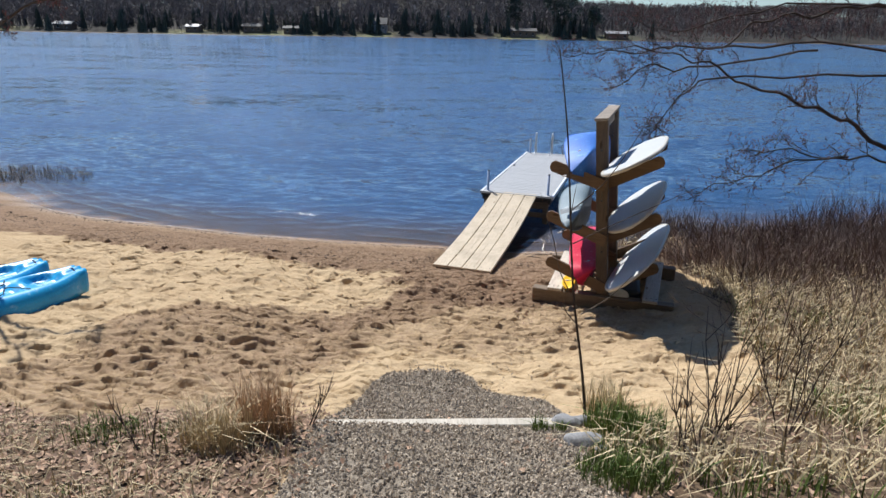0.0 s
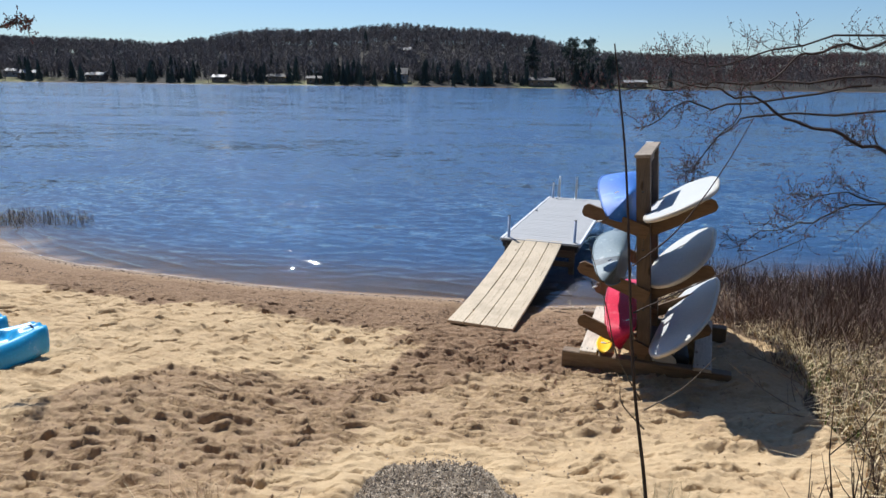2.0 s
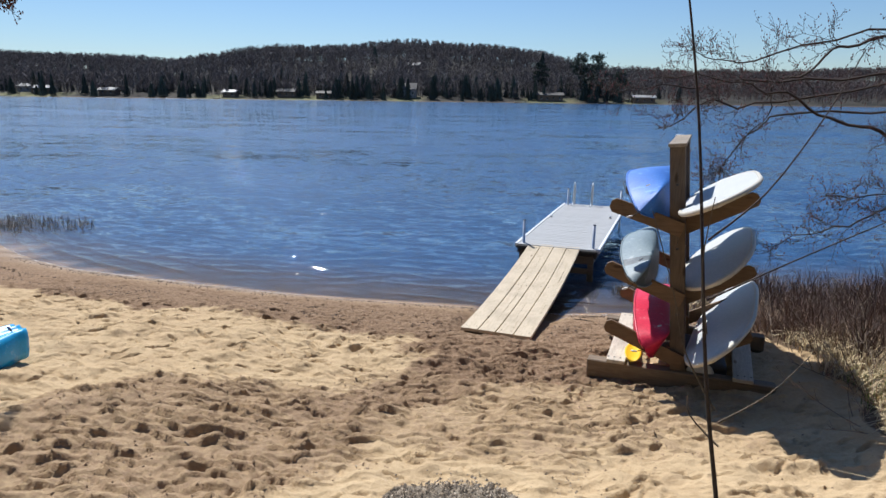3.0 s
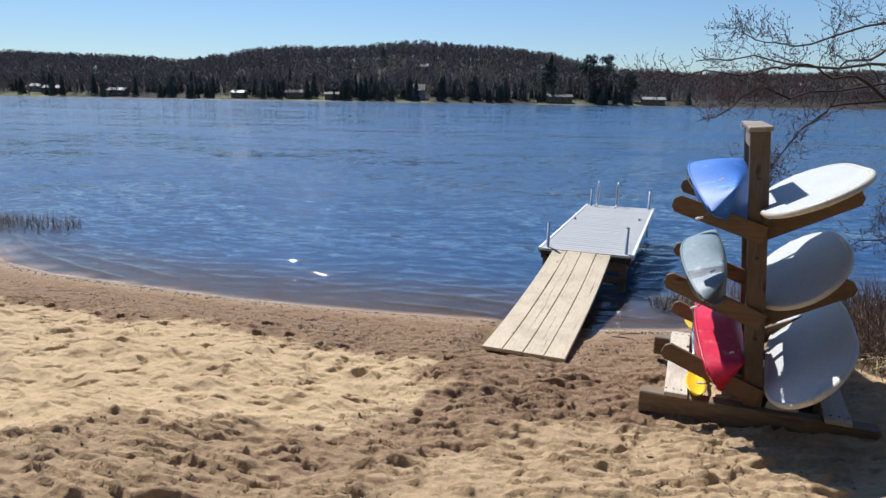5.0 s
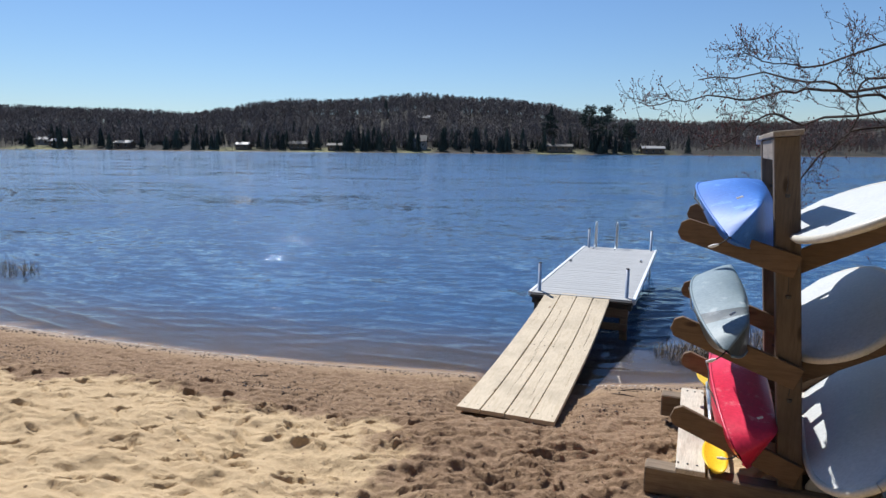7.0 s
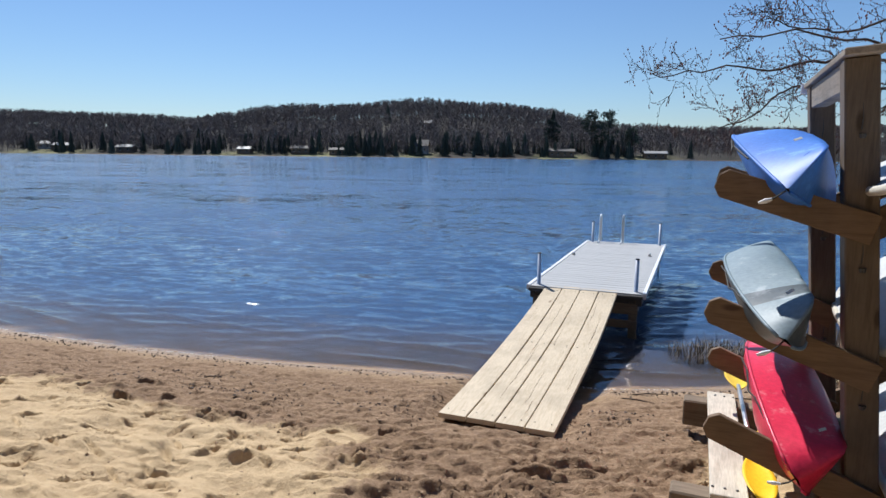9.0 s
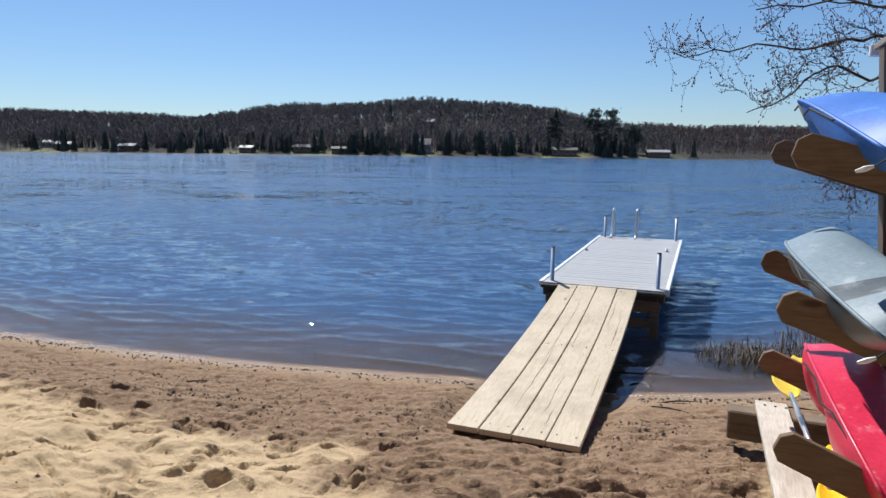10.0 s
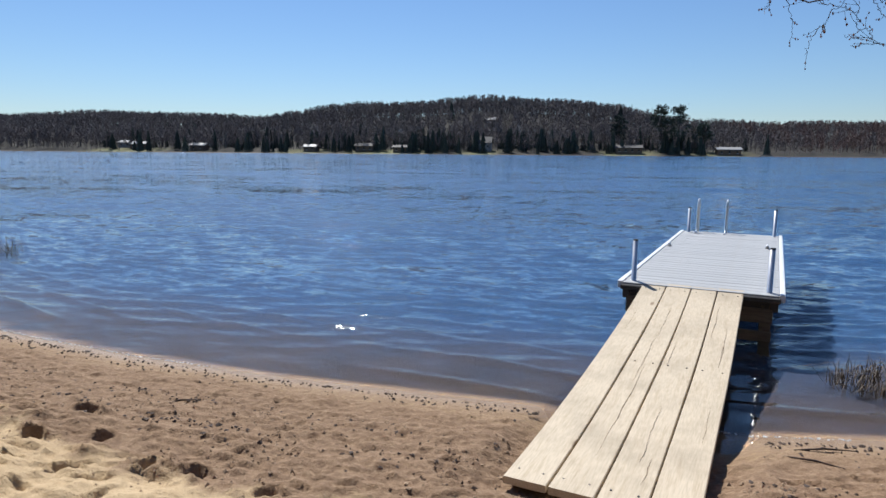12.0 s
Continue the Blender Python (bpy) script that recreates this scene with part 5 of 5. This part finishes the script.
def rock(x, y, sx, sy, sz, seed, label):
    bm = bmesh.new()
    bmesh.ops.create_icosphere(bm, subdivisions=3, radius=1.0)
    for v in bm.verts:
        k = 1 + 0.25 * (noise.noise(v.co * 1.4 + Vector((seed, 0, 0)))) + 0.08 * noise.noise(v.co * 4 + Vector((0, seed, 0)))
        v.co = Vector((v.co.x * sx, v.co.y * sy, v.co.z * sz)) * k
    o = part("rock", bm, M_ROCK, smooth=True)
    o.location = (x, y, float(land(x, y)) + sz * 0.35)
    tagged(o, label, "rock", "rocks beside the path")


rock(1.03, 3.78, 0.13, 0.07, 0.05, 1.0, "flat rounded grey rock beside the path")
rock(0.98, 4.12, 0.10, 0.07, 0.06, 2.0, "small grey rock at the path's edge")
rock(1.10, 4.18, 0.07, 0.05, 0.045, 3.0, "pale stone at the sapling's foot")
rock(1.12, 3.68, 0.04, 0.03, 0.02, 4.0, "small white stone in the grass")


# ---- blue kayaks on the sand ----
def sit_on_top(m, label):
    k = thing("sit_on_kayak", m, label, "kayak", "blue kayaks on the sand")
    L, W, n, q = 2.9, 0.76, 64, 26
    bm = bmesh.new()
    top, bot = [], []
    for i in range(n + 1):
        f = i / n
        y = -L * f
        w = W / 2 * (1 - abs(2 * f - 1) ** 5) ** 0.5 * (0.80 + 0.20 * math.sin(math.pi * f))
        w = max(w, 0.16 if i in (0, n) else 0.18)
        rt, rb = [], []
        for j in range(q + 1):
            a = -1 + 2 * j / q
            well = 0.0
            for c, ln, wd, dp in ((0.16, 0.07, 0.62, 0.07), (0.30, 0.035, 0.5, 0.05), (0.50, 0.13, 0.66, 0.12), (0.82, 0.09, 0.6, 0.08)):
                well += dp * float(sstep(1.05, 0.75, math.hypot((f - c) / ln, a / wd)))
            edge = 0.26 * (1 - abs(a) ** 8) ** 0.5 + 0.015 * math.cos(a * 9) * (1 - abs(a))
            rt.append(bm.verts.new((a * w, y, max(edge - well, 0.06) + 0.06 * abs(2 * f - 1) ** 3)))
            rb.append(bm.verts.new((a * w * 0.93, y, -0.02 * (1 - a * a) + 0.05 * abs(2 * f - 1) ** 4)))
        top.append(rt)
        bot.append(rb)
    for i in range(n):
        for j in range(q):
            bm.faces.new((top[i][j], top[i][j + 1], top[i + 1][j + 1], top[i + 1][j]))
            bm.faces.new((bot[i][j + 1], bot[i][j], bot[i + 1][j], bot[i + 1][j + 1]))
        bm.faces.new((top[i][0], top[i + 1][0], bot[i + 1][0], bot[i][0]))
        bm.faces.new((top[i][q], bot[i][q], bot[i + 1][q], top[i + 1][q]))
    for r_t, r_b in ((top[0], bot[0]), (top[n], bot[n])):
        for j in range(q):
            bm.faces.new((r_t[j], r_t[j + 1], r_b[j + 1], r_b[j]))
    part("hull", bm, M_CYAN, k, smooth=True)
    for c in (0.17,):
        for dx in (-0.09, -0.045, 0.0, 0.045, 0.09):
            part("drain_hole", tube_bm([(dx, -L * 0.17, 0.215), (dx, -L * 0.17, 0.222)], 0.011, 8), M_NAVY, k)
    for sg2 in (-1, 1):
        part("deck_cord", tube_bm(smooth_line([(sg2 * 0.22, -0.75, 0.275), (sg2 * 0.05, -0.9, 0.285), (sg2 * 0.2, -1.05, 0.275), (sg2 * 0.02, -1.2, 0.27)], 5), 0.006, 5), M_CORD, k)
    part("handle", tube_bm(smooth_line([(-0.06, -0.10, 0.29), (0, -0.10, 0.325), (0.06, -0.10, 0.29)], 5), 0.009, 6), M_NAVY, k)
    return k


for cx, cy, yaw, lab in ((-4.27, 7.62, -24, "sky-blue sit-on-top kayak lying on dry sand"), (-4.93, 7.94, -23, "sky-blue sit-on-top kayak beside its twin on sand")):
    ux, uy = -math.sin(math.radians(yaw)), math.cos(math.radians(yaw))
    bow, stern = float(land(cx, cy)), float(land(cx - 2.9 * ux, cy - 2.9 * uy))
    sit_on_top(pose(cx, cy, bow + 0.02, math.degrees(math.atan2(bow - stern, 2.9)), 2.0, yaw), lab)


# ---- things under the rack ----
def paddle(m, label):
    p = thing("paddle", m, label, "paddle", "paddles under the rack")
    part("shaft", tube_bm([(0, 0.30, 0), (0, 1.55, 0.02)], 0.015, 10), M_ALU, p, "silver shaft", True)
    for s in (0, 1):
        bm = bmesh.new()
        rows = []
        for i in range(13):
            f = i / 12
            w = 0.085 * (math.sin(math.pi * min(1, f * 0.86 + 0.10)) ** 0.55)
            y = lerp(-0.12, 0.34, f) if s == 0 else lerp(1.97, 1.51, f)
            rows.append([(bm.verts.new((a * w, y, 0.018 * a * a + 0.006)), bm.verts.new((a * w, y, 0.018 * a * a - 0.002 - 0.006 * (1 - abs(a))))) for a in np.linspace(-1, 1, 9)])
        for a, b in zip(rows, rows[1:]):
            for j in range(8):
                bm.faces.new((a[j][0], a[j + 1][0], b[j + 1][0], b[j][0]))
                bm.faces.new((a[j + 1][1], a[j][1], b[j][1], b[j + 1][1]))
            bm.faces.new((a[0][0], b[0][0], b[0][1], a[0][1]))
            bm.faces.new((a[8][0], a[8][1], b[8][1], b[8][0]))
        for a in (rows[0], rows[-1]):
            for j in range(8):
                bm.faces.new((a[j][0], a[j][1], a[j + 1][1], a[j + 1][0]))
        part("blade", bm, M_YELLOW, p, "yellow blade", True)
    return p


for u, v, dz, yaw, roll in ((0.44, 0.10, 0.055, 3, 8), (0.50, 0.55, 0.07, -3, -12), (0.57, 0.62, 0.05, 2, 4)):
    paddle(R_M @ pose(u, v, BH + dz, 0.5, roll, yaw), "yellow-bladed kayak paddle lying across the rack base")
bm = bmesh.new()
block(bm, (0.42, 0.9, 0.20), (0, 0, 0.10), bevel=0.05, segs=2)
crate = part("storage_bag", bm, M_DARK, smooth=True)
crate.matrix_world = R_M @ pose(1.12, 0.72, 0.46, 0, 0, 4)
tagged(crate, "dark rounded gear bag in the rack's shade", "bag")
bm = bmesh.new()
bmesh.ops.create_uvsphere(bm, u_segments=18, v_segments=9, radius=1.0)
for v in bm.verts:
    v.co = Vector((v.co.x * 0.13, v.co.y * 0.02, v.co.z * 0.10))
float_ob = part("seat_pad", bm, M_BOARD, smooth=True)
float_ob.matrix_world = R_M @ pose(1.10, 0.10, 0.635, -4, 0, 2)
tagged(float_ob, "rounded white pad leaning on the ground beam", "pad")

# crumbs of damp sand kicked up by feet
def sand_z(x, y):
    """Height of the trodden sheet at points inside its fine part."""
    i, j = np.searchsorted(xs, x) - 1, np.searchsorted(ys, y) - 1
    fx, fy = (x - xs[i]) / (xs[i + 1] - xs[i]), (y - ys[j]) / (ys[j + 1] - ys[j])
    return (Z[i, j] * (1 - fx) + Z[i + 1, j] * fx) * (1 - fy) + (Z[i, j + 1] * (1 - fx) + Z[i + 1, j + 1] * fx) * fy


cr = np.random.default_rng(71)
cx, cy = cr.uniform(-6.4, 3.4, 46000), cr.uniform(4.6, 11.2, 46000)
keep = (cr.random(46000) < 0.02 + 0.6 * damp_at(cx, cy) * sstep(0.4, 0.65, F2(cx * 2.3, cy * 3.1))) * (soil_at(cx, cy) < 0.3) * (gravel_at(cx, cy) < 0.3) * (shore_y(cx) - cy > 0.9)
cx, cy = cx[keep], cy[keep]
cz = sand_z(cx, cy)
crumbs = []
for k in range(len(cx)):
    size = 0.003 + 0.010 * cr.random() ** 2.5
    crumbs.append((placed(chips[k % 8], cx[k], cy[k], cz[k] + 0.2 * size, size, cr.uniform(0, 6.28), cr.uniform(0.9, 1.7)), 0))
joined("sand_crumbs", crumbs, [M_CRUMB], "small crumbs of damp trodden sand", "sand crumbs")

# driftwood sticks and dark bits on the sand
for x, y, ln, yaw in ((0.7, 7.25, 0.10, 20), (-1.9, 6.0, 0.14, -30), (-2.9, 5.5, 0.12, 10), (1.6, 10.6, 0.30, -20), (2.0, 10.4, 0.22, 30), (1.75, 10.85, 0.35, 8), (2.6, 10.7, 0.4, -12), (-0.2, 6.4, 0.08, 60), (-2.2, 10.6, 0.2, 25)):
    o = part("driftwood_stick", tube_bm([(-ln / 2, 0, 0.004), (0, 0.01, 0.012), (ln / 2, 0, 0.005)], [0.004, 0.007, 0.003], 5), M_TWIG)
    o.matrix_world = pose(x, y, float(land(x, y)) + 0.006, 0, 0, yaw)
    tagged(o, "thin dark driftwood stick lying on sand", "stick", "sticks on the sand")

# a broken line of foam and painted sparkle, and fine wrack, where ripples end
fr = np.random.default_rng(17)
bits = []
fx = np.sort(fr.uniform(-9.5, 3.0, 900))
for x in fx:
    if F1(x * 1.3, 2.0) < 0.38:
        continue
    y = float(shore_y(x)) - 0.035 + fr.normal(0, 0.012) + 0.05 * (float(F2(x * 1.1, 1.0)) - 0.5)
    bits.append((placed(chips[int(fr.integers(0, 8))], x, y, max(float(land(x, y)), WATER) + 0.003, fr.uniform(0.004, 0.009), fr.uniform(0, 6.28), 1.6), 0))
joined("foam_sparkle", bits, [M_WHITE], "thin broken white foam and painted sparkle along the water's edge", "foam")
bits = []
for _ in range(2600):
    x = fr.uniform(-8.5, 3.4)
    y = float(shore_y(x)) - fr.choice((0.22, 0.95, 1.35)) - abs(fr.normal(0, 0.16))
    du, dv = x - 0.373, y - 9.868
    if abs(du * rc - dv * rs) < 0.65 and du * rs + dv * rc > -0.15:
        continue
    bits.append((placed(chips[int(fr.integers(0, 8))], x, y, float(land(x, y)) + 0.008, fr.uniform(0.004, 0.012), fr.uniform(0, 6.28), fr.uniform(0.8, 2.2)), 0))
joined("shore_wrack", bits, [M_TWIG], "dark bits of bark and twig washed onto the sand", "wrack")
